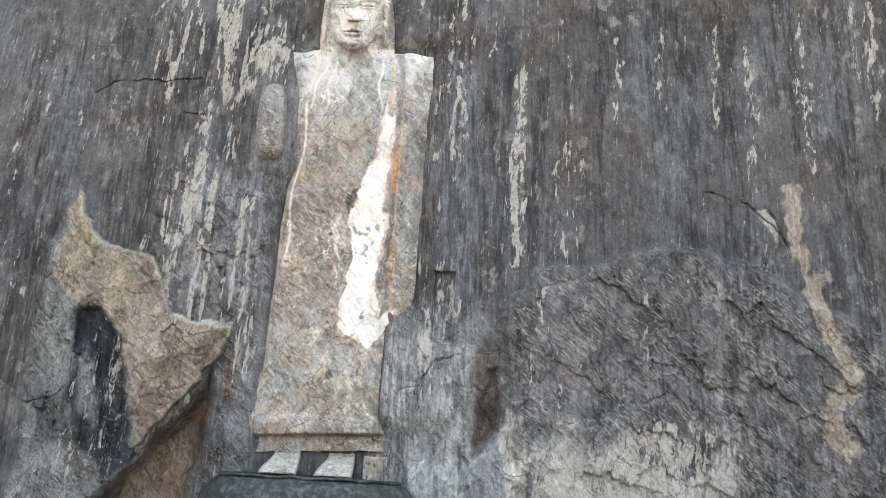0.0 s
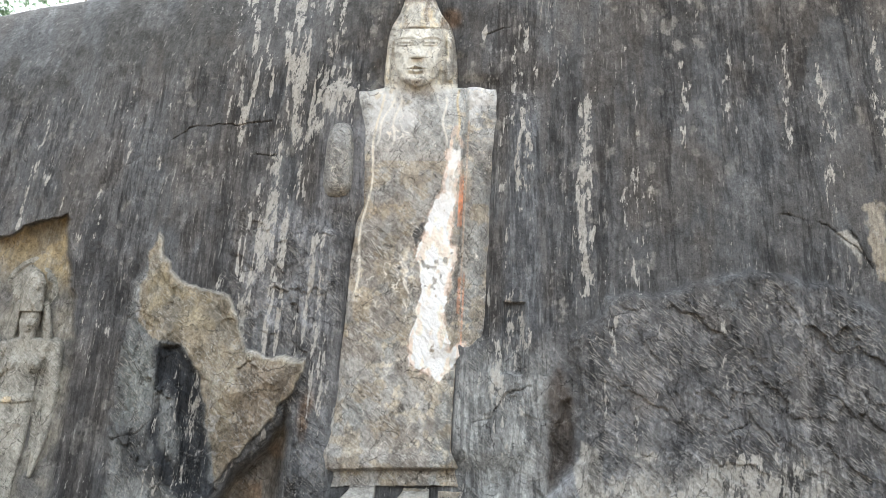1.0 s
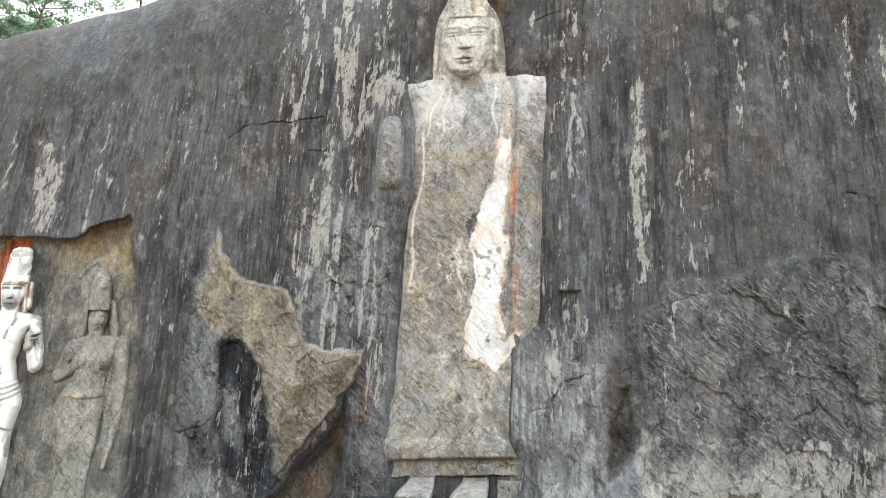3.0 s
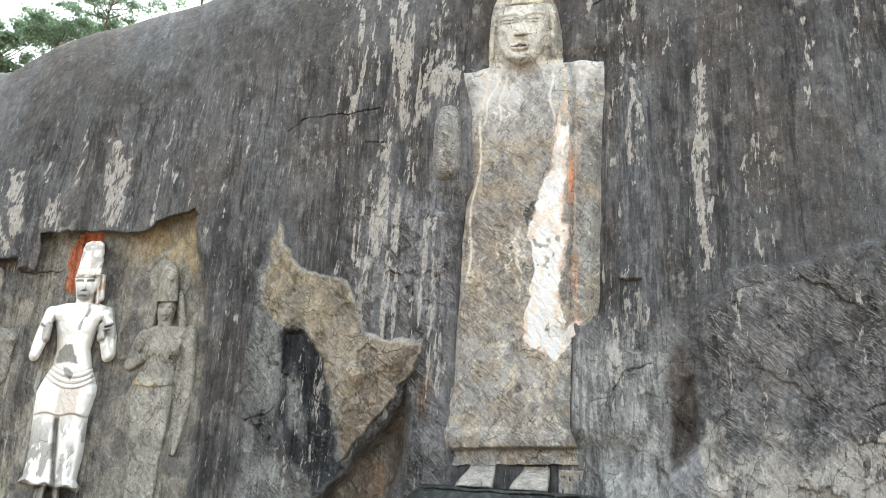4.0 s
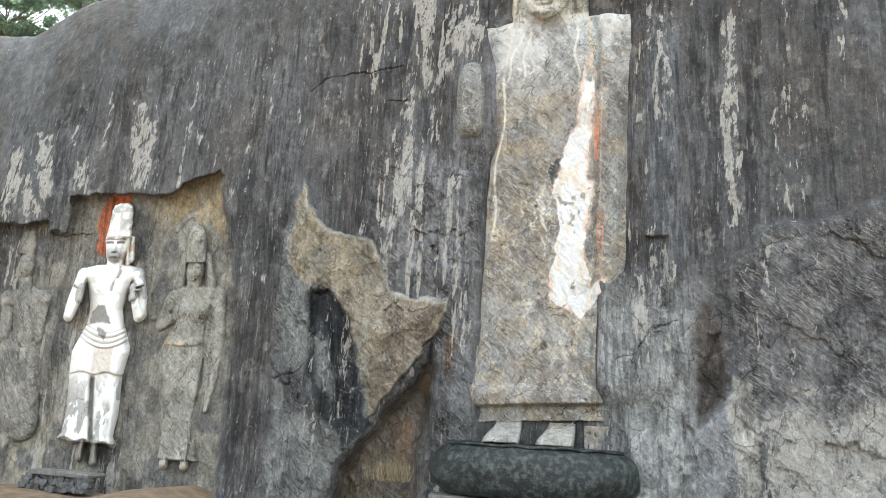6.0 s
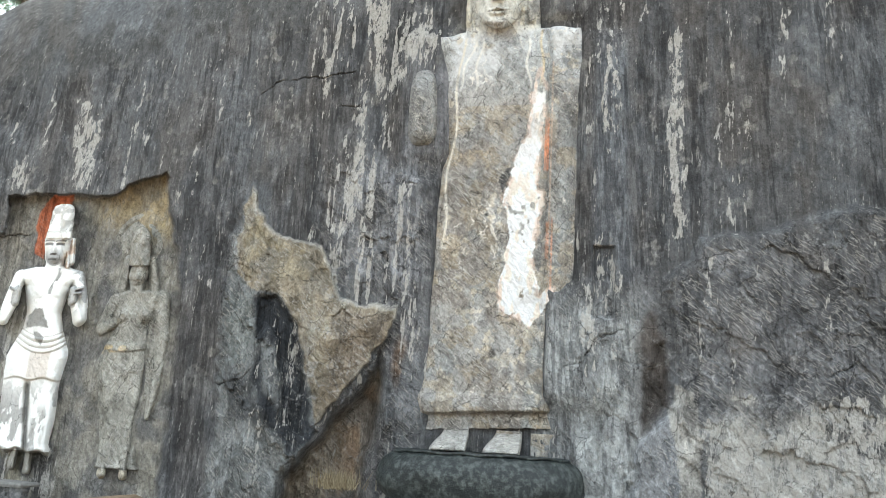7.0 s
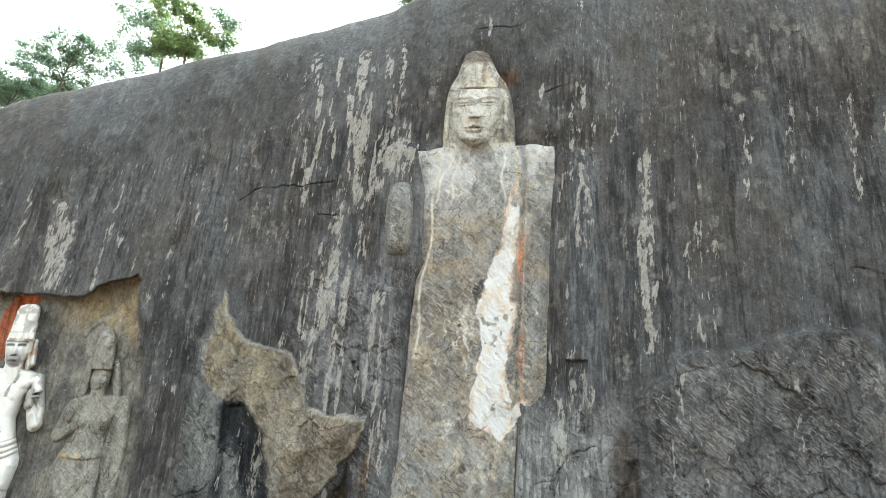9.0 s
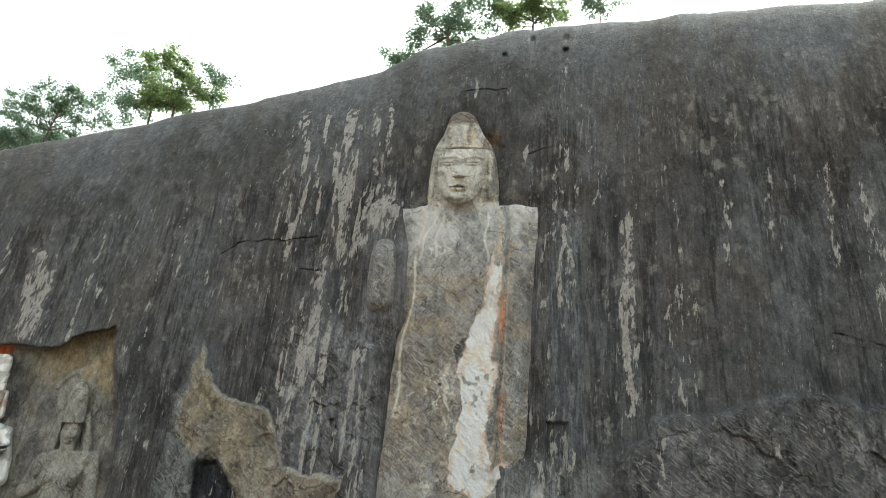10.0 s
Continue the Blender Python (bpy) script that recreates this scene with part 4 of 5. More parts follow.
    pits = smooth(0.7, 0.76, fbm(x * 7, z * 5, 75, 2)) * (z > 6.8) * (z < 8.3)
    col = mixed(col, (0.14, 0.14, 0.13), pits * (wash > 0.1) * 0.8)
    red = np.maximum(smooth(0.075, 0.05, np.abs(x + 1.72)) * smooth(8.98, 9.05, z) * smooth(10.7, 10.2, z), smooth(0.05, 0.03, np.abs(x + 1.65)) * smooth(6.5, 6.6, z) * smooth(7.6, 7.5, z) * 0.8)
    red = np.maximum(red, smooth(0.035, 0.015, np.abs(x + 1.53)) * smooth(5.2, 5.4, z) * smooth(7.8, 7.6, z) * 0.7)
    col = mixed(col, (0.42, 0.19, 0.11), red * (0.6 + 0.4 * smooth(0.4, 0.6, fbm(x * 5, z * 2, 76))))
    col = mixed(col, (0.035, 0.035, 0.035), smooth(0.0, 0.06, region(ur, ut, [(-3.03, 8.88), (-2.8, 9.12), (-2.62, 9.12), (-2.66, 8.75), (-2.79, 8.5), (-2.86, 8.1), (-2.95, 8.5)])) * 0.9)
    col = mixed(col, (0.09, 0.088, 0.085), smooth(0.0, 0.05, region(ur, ut, [(-1.92, 8.68), (-1.71, 8.28), (-1.59, 8.04), (-1.59, 7.77), (-1.69, 7.3), (-1.71, 6.58), (-1.82, 6.05), (-2.0, 6.43), (-1.89, 7.04), (-1.83, 7.62), (-1.68, 7.8), (-1.76, 8.2)])) * 0.75)
    col = mixed(col, (0.05, 0.045, 0.04), smooth(0.12, 0.05, np.hypot(x + 2.98, (z - 4.0) * 0.7)) * 0.9)
    col = mixed(col, (0.42, 0.37, 0.30), smooth(0.10, 0.05, np.abs(x + 1.58)) * smooth(2.9, 3.1, z) * smooth(5.2, 4.8, z) * smooth(0.4, 0.6, fbm(x * 3, z * 1.5, 77)) * 0.9)
    # brown band at the hem lip, shade put into the colour
    col = mixed(col, (0.13, 0.11, 0.09), smooth(2.62, 2.5, z) * smooth(2.35, 2.45, z) * 0.5)
    feet = (low > 0.66) & (x < -1.95)
    col = mixed(col, (0.25, 0.242, 0.222), feet * 0.9)
    return high, col


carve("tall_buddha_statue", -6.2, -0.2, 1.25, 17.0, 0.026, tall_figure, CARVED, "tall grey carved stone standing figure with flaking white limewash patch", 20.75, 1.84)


def figure_tones(x, z, seed, base, dark):
    col = np.full((*x.shape, 3), 1.0) * np.array(base)
    return mixed(col, dark, smooth(0.42, 0.66, fbm(x / 0.5, z / 0.9, seed)) * 0.8)


def white_figure(x, z):
    limb = lambda *a: bump_of(x, z, *a)
    levels = (0.72, 0.82, 0.95, 1.7, 2.75, 3.4, 3.62, 4.2, 4.7, 5.25, 5.55, 5.75, 6.0, 6.12)
    west = np.interp(z, levels, (-17.5, -17.52, -17.4, -17.36, -17.49, -17.53, -17.45, -17.17, -17.13, -17.28, -17.38, -17.66, -17.6, -17.1))
    east = np.interp(z, levels, (-15.5, -15.48, -15.56, -15.49, -15.54, -15.43, -15.45, -15.73, -15.9, -15.82, -15.72, -15.5, -15.5, -15.95))
    edge = np.minimum(x - west, east - x)
    bulk = 0.72 * np.clip(1 - (1 - np.clip(edge, 0, 0.55) / 0.55) ** 2.2, 0, 1) ** 0.5
    hem = 0.84 + 0.05 * np.sin(x * 9) - 0.06 * (x + 17.4)
    skirt = bulk * (z < 4.3) * smooth(hem - 0.1, hem, z)
    skirt += 0.09 * smooth(hem + 0.16, hem + 0.04, z) * (skirt > 0.15)
    cleft = x + 16.62 - 0.16 * (2.55 - z)
    skirt -= 0.3 * np.exp(-(cleft / 0.1) ** 2) * smooth(2.75, 2.5, z) * (skirt > 0.2)
    skirt += 0.02 * np.sin(x * 24 + z) * smooth(2.6, 2, z) * (skirt > 0.1)
    apron = 2.76 + 0.04 * np.cos(x * 7)
    skirt += 0.08 * smooth(apron - 0.02, apron + 0.04, z) * (skirt > 0.1) * smooth(3.7, 3.4, z)
    sag = z - 0.42 * (x + 16.4) ** 2
    belts = 0.09 * np.abs(np.sin((sag - 3.5) * 19)) * smooth(3.5, 3.54, sag) * smooth(4.02, 3.98, sag)
    torso = (bulk + 0.05 * oval(x, z, -16.9, 5.45, 0.36, 0.3, 1) + 0.05 * oval(x, z, -16.1, 5.47, 0.36, 0.3, 1)) * (z >= 4.3) * (z < 6.12)
    navel = 0.04 * np.exp(-((x + 16.5) / 0.05) ** 2 - ((z - 4.6) / 0.05) ** 2)
    arms = np.maximum.reduce([limb(-17.58, 5.78, 0.25, -17.84, 5.0, 0.19, 0.62), limb(-17.84, 5.0, 0.19, -17.88, 4.52, 0.2, 0.66), limb(-17.88, 4.5, 0.2, -17.6, 5.1, 0.15, 0.82),
                              limb(-15.58, 5.78, 0.25, -15.3, 5.1, 0.19, 0.62), limb(-15.3, 5.1, 0.19, -15.26, 4.58, 0.22, 0.66), limb(-15.3, 4.56, 0.23, -15.6, 5.15, 0.15, 0.82)])
    hands = np.maximum.reduce([limb(-17.62, 5.02, 0.17, -17.6, 5.4, 0.16, 0.95), limb(-17.7, 5.4, 0.06, -17.85, 5.46, 0.05, 0.9), limb(-15.62, 5.1, 0.18, -15.66, 5.42, 0.16, 0.95),
                               limb(-15.6, 5.45, 0.06, -15.36, 5.5, 0.06, 0.98), limb(-15.62, 5.32, 0.06, -15.4, 5.36, 0.06, 1.0)])
    neck = limb(-16.45, 5.95, 0.36, -16.45, 6.4, 0.33, 0.72)
    head = np.maximum(limb(-16.5, 6.5, 0.36, -16.54, 6.95, 0.44, 1.0), oval(x, z, -16.3, 6.75, 0.34, 0.5, 0.85))
    fx = x + 16.6
    head = head + (head > 0.5) * (0.2 * smooth(6.98, 6.58, z) * smooth(6.52, 6.56, z) * np.clip(1 - np.abs(fx) / 0.11, 0, 1) + 0.07 * np.exp(-((z - 6.42) / 0.04) ** 2 - (fx / 0.13) ** 2) + 0.06 * np.exp(-((z - 6.33) / 0.035) ** 2 - (fx / 0.1) ** 2))
    for ex in (-0.19, 0.2):
        head = head - (head > 0.5) * 0.08 * np.exp(-((fx - ex) / 0.15) ** 2 - ((z - 6.83) / 0.06) ** 2)
    brim = (1.03 + 0.03 * np.cos(x * 30)) * smooth(0, 0.06, 0.46 - np.abs(x + 16.5)) * smooth(7.0, 7.03, z) * smooth(7.26, 7.23, z)
    wide = np.interp(z, (7.2, 7.9, 8.05, 8.12), (0.43, 0.38, 0.32, 0.15))
    crown = (0.55 + 0.38 * np.sqrt(np.clip(1 - ((x + 16.5) / wide) ** 2, 0, 1)) + 0.03 * np.sin(x * 16) * np.sin(z * 11)) * (np.abs(x + 16.5) < wide) * (z > 7.18) * (z < 8.12)
    locks = np.maximum(limb(-15.98, 6.95, 0.09, -15.92, 6.3, 0.13, 0.62), limb(-16.1, 6.6, 0.08, -16.02, 6.15, 0.1, 0.7))
    feet = np.maximum(limb(-16.62, 0.75, 0.1, -16.66, 0.3, 0.13, 0.5), limb(-16.18, 0.75, 0.11, -16.14, 0.2, 0.14, 0.55))
    high = np.maximum.reduce([skirt + belts * (skirt > 0.1), torso - navel, arms, hands, neck, head, brim, np.clip(crown, 0, 2), locks, feet])
    high = high + 0.03 * (fbm(x * 3, z * 3, 81) - 0.5) * (high > 0.05)
    col = figure_tones(x, z, 82, (0.8, 0.79, 0.76), (0.7, 0.69, 0.66))
    grime = smooth(0.53, 0.57, fbm(x * 4.5, z * 1.8, 83, 6))
    col = mixed(col, (0.26, 0.25, 0.235), grime * smooth(3.2, 1.8, z) * 0.75)
    col = mixed(col, (0.25, 0.24, 0.225), smooth(0.13, 0.04, np.abs(cleft + 0.1 * (fbm(x * 3, z * 3, 86, 5) - 0.5))) * smooth(2.75, 2.6, z) * 0.8)
    col = mixed(col, (0.32, 0.31, 0.29), smooth(0.48, 0.54, fbm(x * 4, z * 2.2, 87, 6)) * smooth(0.3, 0.15, np.abs(x + 16.05)) * smooth(2.2, 1.7, z) * 0.8)
    col = mixed(col, (0.56, 0.49, 0.43), smooth(0.4, 0.3, np.abs(x + 16.4)) * smooth(2.75, 2.82, z) * smooth(3.6, 3.5, z) * 0.75)
    col = mixed(col, (0.45, 0.41, 0.36), np.exp(-((z - apron) / 0.03) ** 2) * (skirt > 0.1) * 0.8)
    col = mixed(col, (0.42, 0.38, 0.33), (belts > 0) * smooth(0.05, 0.015, belts) * (skirt > 0.1) * 0.8)
    worn_ = np.maximum(region(x, z, [(-16.84, 4.85), (-16.62, 4.83), (-16.38, 4.46), (-16.31, 4.29), (-17.04, 4.27), (-17.05, 4.63)]), region(x, z, [(-16.8, 4.2), (-16.38, 3.98), (-16.44, 3.78), (-16.7, 3.95)]))
    col = mixed(col, (0.2, 0.19, 0.175), smooth(-0.03, 0.03, worn_ + 0.12 * (fbm(x * 6, z * 6, 99) - 0.5)) * 0.9)
    col = mixed(col, (0.17, 0.17, 0.165), ((hands > 0.3) & (hands >= high - 0.12)) * (0.6 + 0.35 * grime))
    col = mixed(col, (0.3, 0.3, 0.295), smooth(0.5, 0.56, fbm(x * 5, z * 5, 104, 5)) * smooth(-15.9, -15.6, x) * smooth(4.6, 5.0, z) * smooth(6.2, 6.0, z) * 0.75)
    col = mixed(col, (0.23, 0.235, 0.24), (head > 0.4) * smooth(6.8, 6.4, z + 0.3 * (fbm(x * 4, z * 4, 84) - 0.5)) * smooth(0.4, 0.2, fx) * (z > 6.15) * 0.8)
    # dark lines paint in the shading of eyes, brows, nose and mouth
    for fz, reach, half_, cx in ((6.85, 0.13, 0.035, -0.19), (6.85, 0.13, 0.035, 0.2), (6.96, 0.17, 0.02, -0.19), (6.96, 0.17, 0.02, 0.2), (6.37, 0.13, 0.025, 0.0), (6.53, 0.09, 0.025, 0.0)):
        col = mixed(col, (0.07, 0.07, 0.075), (head > 0.4) * smooth(half_ + 0.02, half_ - 0.01, np.abs(z - fz + 0.6 * (fx - cx) ** 2)) * smooth(reach + 0.03, reach, np.abs(fx - cx)) * 0.8)
    col = mixed(col, (0.38, 0.37, 0.35), (z > 7.25) * smooth(0.46, 0.56, fbm(x * 6, z * 5, 85, 5)) * 0.75)
    col = mixed(col, (0.4, 0.38, 0.34), np.exp(-((z - 7.24) / 0.03) ** 2) * 0.7)
    col = mixed(col, (0.47, 0.3, 0.2), (locks >= high - 0.08) * (locks > 0.2) * smooth(0.42, 0.55, fbm(x * 6, z * 3, 105)) * 0.7)
    col = mixed(col, (0.24, 0.225, 0.195), (z < 0.74) * 0.9)
    col = mixed(col, (0.22, 0.22, 0.21), smooth(0.09, 0.03, np.abs(x + 16.35 + 0.12 * np.sin(z * 5))) * (z > 5.3) * (z < 6.1) * smooth(0.4, 0.55, fbm(x * 6, z * 4, 106)) * 0.8)
    return high, col


carve("white_statue", -18.3, -14.8, 0.1, 8.3, 0.021, white_figure, LIME, "white limewashed carved stone standing figure with tall crown", 20.75, 1.1, 0.12)


def robed_figure(x, z):
    limb = lambda *a: bump_of(x, z, *a)
    levels = (0.4, 0.5, 1.06, 1.85, 2.65, 3.3, 3.75, 4.35, 4.86, 5.33, 5.5)
    west = np.interp(z, levels, (-14.06, -14.02, -13.99, -14.15, -14.42, -14.62, -14.36, -14.14, -14.16, -14.22, -13.9))
    east = np.interp(z, levels, (-12.58, -12.62, -12.7, -12.79, -12.77, -12.85, -12.9, -12.95, -12.8, -12.5, -12.8))
    edge = np.minimum(x - west, east - x)
    bulk = 0.5 * np.clip(1 - (1 - np.clip(edge, 0, 0.42) / 0.42) ** 2.2, 0, 1) ** 0.5
    skirt = bulk * (z < 4.0) * smooth(0.4, 0.43, z)
    skirt += 0.1 * smooth(0.56, 0.46, z) * (skirt > 0.12) - 0.06 * np.exp(-((x + 13.45 - 0.12 * (z - 2)) / 0.1) ** 2) * smooth(3.2, 2.4, z) * (skirt > 0.2)
    skirt += 0.07 * smooth(3.62, 3.7, z - 0.2 * (x + 13.7) ** 2) * smooth(3.95, 3.85, z) * (skirt > 0.1)
    skirt -= 0.12 * np.exp(-((x + 12.93 - 0.04 * (z - 2)) / 0.05) ** 2) * smooth(4.0, 3.6, z) * (skirt > 0.2)
    torso = bulk * (z >= 4.0) * smooth(5.52, 5.4, z)
    bust = np.maximum(oval(x, z, -13.88, 4.72, 0.32, 0.36, 0.64), oval(x, z, -13.2, 4.72, 0.32, 0.36, 0.64))
    arms = np.maximum.reduce([limb(-12.72, 5.2, 0.32, -12.5, 4.05, 0.27, 0.44), limb(-12.5, 4.05, 0.27, -12.5, 2.9, 0.22, 0.42), limb(-12.5, 2.8, 0.2, -12.58, 2.2, 0.17, 0.5), limb(-12.58, 2.3, 0.15, -12.62, 1.85, 0.1, 0.56),
                              limb(-14.2, 5.15, 0.26, -14.48, 4.4, 0.24, 0.4), limb(-14.48, 4.3, 0.25, -14.1, 4.5, 0.2, 0.5)])
    head = np.maximum(oval(x, z, -13.58, 5.95, 0.32, 0.5, 0.72), limb(-13.55, 5.35, 0.26, -13.56, 5.7, 0.24, 0.52))
    fx = x + 13.62
    head = head + (head > 0.4) * (0.16 * smooth(6.12, 5.82, z) * smooth(5.76, 5.79, z) * np.clip(1 - np.abs(fx) / 0.09, 0, 1) + 0.06 * np.exp(-((z - 5.66) / 0.035) ** 2 - (fx / 0.1) ** 2))
    for ex in (-0.14, 0.15):
        head = head - (head > 0.4) * 0.06 * np.exp(-((fx - ex) / 0.1) ** 2 - ((z - 6.0) / 0.05) ** 2)
    wide = np.interp(z, (6.15, 6.3, 7.05, 7.3, 7.42), (0.36, 0.33, 0.34, 0.25, 0.06)) 
    cx = -13.61 - 0.11 * (z - 6.26)
    crown = (0.4 + 0.32 * np.sqrt(np.clip(1 - ((x - cx) / wide) ** 2, 0, 1)) + 0.035 * np.sin(x * 17) * np.sin(z * 12)) * (np.abs(x - cx) < wide) * (z > 6.2) * (z < 7.42)
    locks = np.maximum(limb(-14.0, 6.4, 0.13, -14.05, 5.5, 0.2, 0.36), limb(-13.2, 6.4, 0.12, -12.98, 5.5, 0.2, 0.36))
    ring = np.hypot(x + 13.62, (z - 6.75) * 0.9)
    arch = 0.1 * smooth(0.85, 0.6, ring) * (z > 5.6) + 0.05 * smooth(0.1, 0.02, np.abs(ring - 0.9)) * (z > 6.8)
    feet = np.maximum(limb(-13.75, 0.45, 0.13, -13.75, 0.28, 0.16, 0.7), limb(-13.1, 0.45, 0.13, -13.08, 0.28, 0.16, 0.7))
    high = np.maximum.reduce([skirt, torso, bust * (torso > 0.1), arms, head, np.clip(crown, 0, 2), locks, arch, feet])
    between = 0.3 * smooth(0, 0.15, region(x, z, [(-13.2, 5.3), (-12.5, 5.4), (-12.3, 4.0), (-12.45, 2.3), (-12.9, 2.0)]))
    between = np.maximum(between, 0.28 * smooth(0, 0.15, region(x, z, [(-14.5, 5.1), (-13.9, 5.2), (-13.9, 3.9), (-14.5, 4.0)])))
    high = np.maximum(high, between)
    high = 0.95 * high + 0.08 * (fbm(x * 2.5, z * 2.5, 91) - 0.5) * (high > 0.05)
    col = figure_tones(x, z, 92, (0.235, 0.225, 0.198), (0.16, 0.155, 0.135))
    col = mixed(col, (0.40, 0.31, 0.18), smooth(0.16, 0.05, np.abs(z - 3.72 - 0.12 * (x + 14.2))) * smooth(0.44, 0.56, fbm(x * 4, z * 7, 93, 5)) * smooth(-13.0, -13.9, x) * 0.85)
    # crease shade painted along the skirt groove and under the hem
    col = mixed(col, (0.1, 0.095, 0.085), np.maximum(np.exp(-((x + 12.93 - 0.04 * (z - 2)) / 0.05) ** 2) * smooth(4.9, 4.4, z) * smooth(0.6, 1.6, z), np.exp(-((z - 0.42) / 0.04) ** 2)) * 0.6)
    # shade below each side of the bust, painted as a dark crescent
    for bx, reach in ((-13.88, 0.32), (-13.2, 0.32)):
        rim = np.hypot((x - bx) / 0.32, (z - 4.72) / 0.36)
        col = mixed(col, (0.1, 0.095, 0.085), smooth(0.1, 0.03, np.abs(rim - 1)) * (z < 4.65) * 0.6)
    col = mixed(col, (0.36, 0.34, 0.29), smooth(2.6, 2.2, z) * (arms >= high * 0.85 - 0.05) * (arms > 0.3) * 0.5)
    col = mixed(col, (0.42, 0.38, 0.3), (z < 0.4) * 0.7)
    return high, col


carve("robed_statue", -15.1, -11.9, 0.1, 7.9, 0.021, robed_figure, CARVED, "weathered grey-brown carved stone standing figure in long robe", 20.85)


def faint_figure(x, z):
    limb = lambda *a: bump_of(x, z, *a)
    head = np.maximum(oval(x, z, -19.85, 6.1, 0.42, 0.58, 0.62), limb(-19.7, 5.4, 0.3, -19.8, 5.7, 0.3, 0.45))
    fx = x + 19.95
    head = head + (head > 0.3) * (0.1 * smooth(6.4, 6.05, z) * (z > 6.0) * np.clip(1 - np.abs(fx) / 0.12, 0, 1) - 0.05 * np.exp(-((z - 6.22) / 0.06) ** 2) * (np.abs(fx) < 0.3) - 0.04 * np.exp(-((z - 5.8) / 0.03) ** 2 - (fx / 0.16) ** 2))
    crown = limb(-20.0, 6.7, 0.5, -20.0, 7.1, 0.42, 0.5) * (z > 6.5)
    torso = np.maximum.reduce([limb(-20.35, 5.0, 0.35, -18.95, 5.0, 0.35, 0.42), limb(-19.6, 4.9, 0.65, -19.4, 3.9, 0.5, 0.45), limb(-20.25, 4.9, 0.3, -20.2, 3.9, 0.3, 0.34), limb(-18.95, 4.9, 0.32, -18.9, 3.8, 0.26, 0.36)])
    legs = np.maximum(limb(-19.5, 3.4, 0.8, -19.1, 1.5, 0.7, 0.36), limb(-19.2, 2.5, 0.7, -18.9, 1.2, 0.6, 0.28))
    high = np.maximum.reduce([head, crown, torso, legs])
    high = high + 0.08 * (fbm(x * 2, z * 2, 95) - 0.5) * (high > 0.05)
    col = figure_tones(x, z, 96, (0.20, 0.19, 0.17), (0.11, 0.108, 0.10))
    return high, col


carve("faint_statue", -21.1, -18.2, 0.5, 7.8, 0.03, faint_figure, CARVED, "worn dark grey carved stone figure barely raised from rock", 20.85)

# ---- rounded pedestal under the tall figure ----
pedestal = new("pedestal")
tagged(pedestal, "rounded blackened stone pedestal below the tall figure", "pedestal")


def cushion(cx, cy, half, deep, z0, z1, edge, steps=64):
    """A half-round stone drum with a full rounded rim, its flat back in the rock."""
    bm = bmesh.new()
    rings = [(0.0, z0), (1 - edge * 0.45, z0)] + [(1 - edge * 0.45 * (1 - math.cos(a)), (z0 + z1) / 2 + (z1 - z0) / 2 * math.sin(a)) for a in np.linspace(-math.pi / 2, math.pi / 2, 15)[1:]] + [(0.0, z1 + 0.02)]
    grid = []
    for r, z in rings:
        row = []
        for k in range(steps + 1):
            a = math.pi * k / steps
            wob = 1 + 0.03 * noise.noise((3 * math.cos(a), 3 * math.sin(a), z * 2))
            row.append(bm.verts.new((cx - half * r * wob * math.cos(a), cy - deep * r * wob * abs(math.sin(a)) ** 0.9, z + 0.05 * noise.noise((4 * math.cos(a), 4 * math.sin(a), 7 + z)))))
        grid.append(row)
    for a, b in zip(grid, grid[1:]):
        for k in range(steps):
            f = bm.faces.new((a[k], a[k + 1], b[k + 1], b[k]))
            f.smooth = True
    return bm


part("drum", cushion(-3.2, 20.4, 2.68, 1.9, 0.2, 1.41, 0.5), PEDESTAL, pedestal, "blackened drum with pale lichen and painted highlights")
# thin slab added to give the drum's top edge its light rim
part("top_slab", cushion(-3.2, 20.4, 2.25, 1.62, 1.39, 1.46, 0.04), PEDESTAL, pedestal, "thin dark slab on the drum")
part("base_slab", cushion(-3.15, 20.4, 2.75, 2.15, -1.2, 0.15, 0.05), SLAB, pedestal, "grey slab edge")

# ---- loose stones stacked below the white figure ----
def rough_block(w, d, h, seed, bevel=0.02):
    bm = bmesh.new()
    bmesh.ops.create_cube(bm, size=1)
    bmesh.ops.subdivide_edges(bm, edges=bm.edges[:], cuts=1, use_grid_fill=True)
    for v in bm.verts:
        n = noise.noise_vector(v.co * 2.3 + Vector((seed * 3.7, seed * 1.3, seed)))
        v.co = Vector((v.co.x * w, v.co.y * d, v.co.z * h)) * (1 - 0.18 * max(0, v.co.length - 0.6)) + n * min(w, d, h) * 0.22
    return bm


rnd = random.Random(4)
for row in range(3):
    x = -18.0 + 0.12 * row
    while x < -15.75 - 0.1 * row:
        w = rnd.uniform(0.18, 0.36)
        bm = rough_block(w, 0.42, rnd.uniform(0.15, 0.2), rnd.random() * 50)
        me = bpy.data.meshes.new("loose_stone")
        bm.to_mesh(me)
        bm.free()
        me.materials.append(LOOSE)
        stone = new("loose_stone", me)
        stone.matrix_world = pose(x + w / 2, 19.5 + rnd.uniform(-0.08, 0.08), -0.56 + 0.14 * row, rnd.uniform(-8, 8), rnd.uniform(-12, 12), rnd.uniform(-20, 20))
        tagged(stone, "dark rough loose stone stacked below the white figure", "stone", "stacked stones")
        x += w * 0.97
me = bpy.data.meshes.new("stone_slab")
bm = rough_block(2.1, 0.8, 0.13, 3.0)
bm.to_mesh(me)
bm.free()
me.materials.append(SLAB)
slab = new("stone_slab", me)
slab.location = (-16.55, 19.55, -0.14)
tagged(slab, "flat grey stone slab lying on stacked stones", "slab")


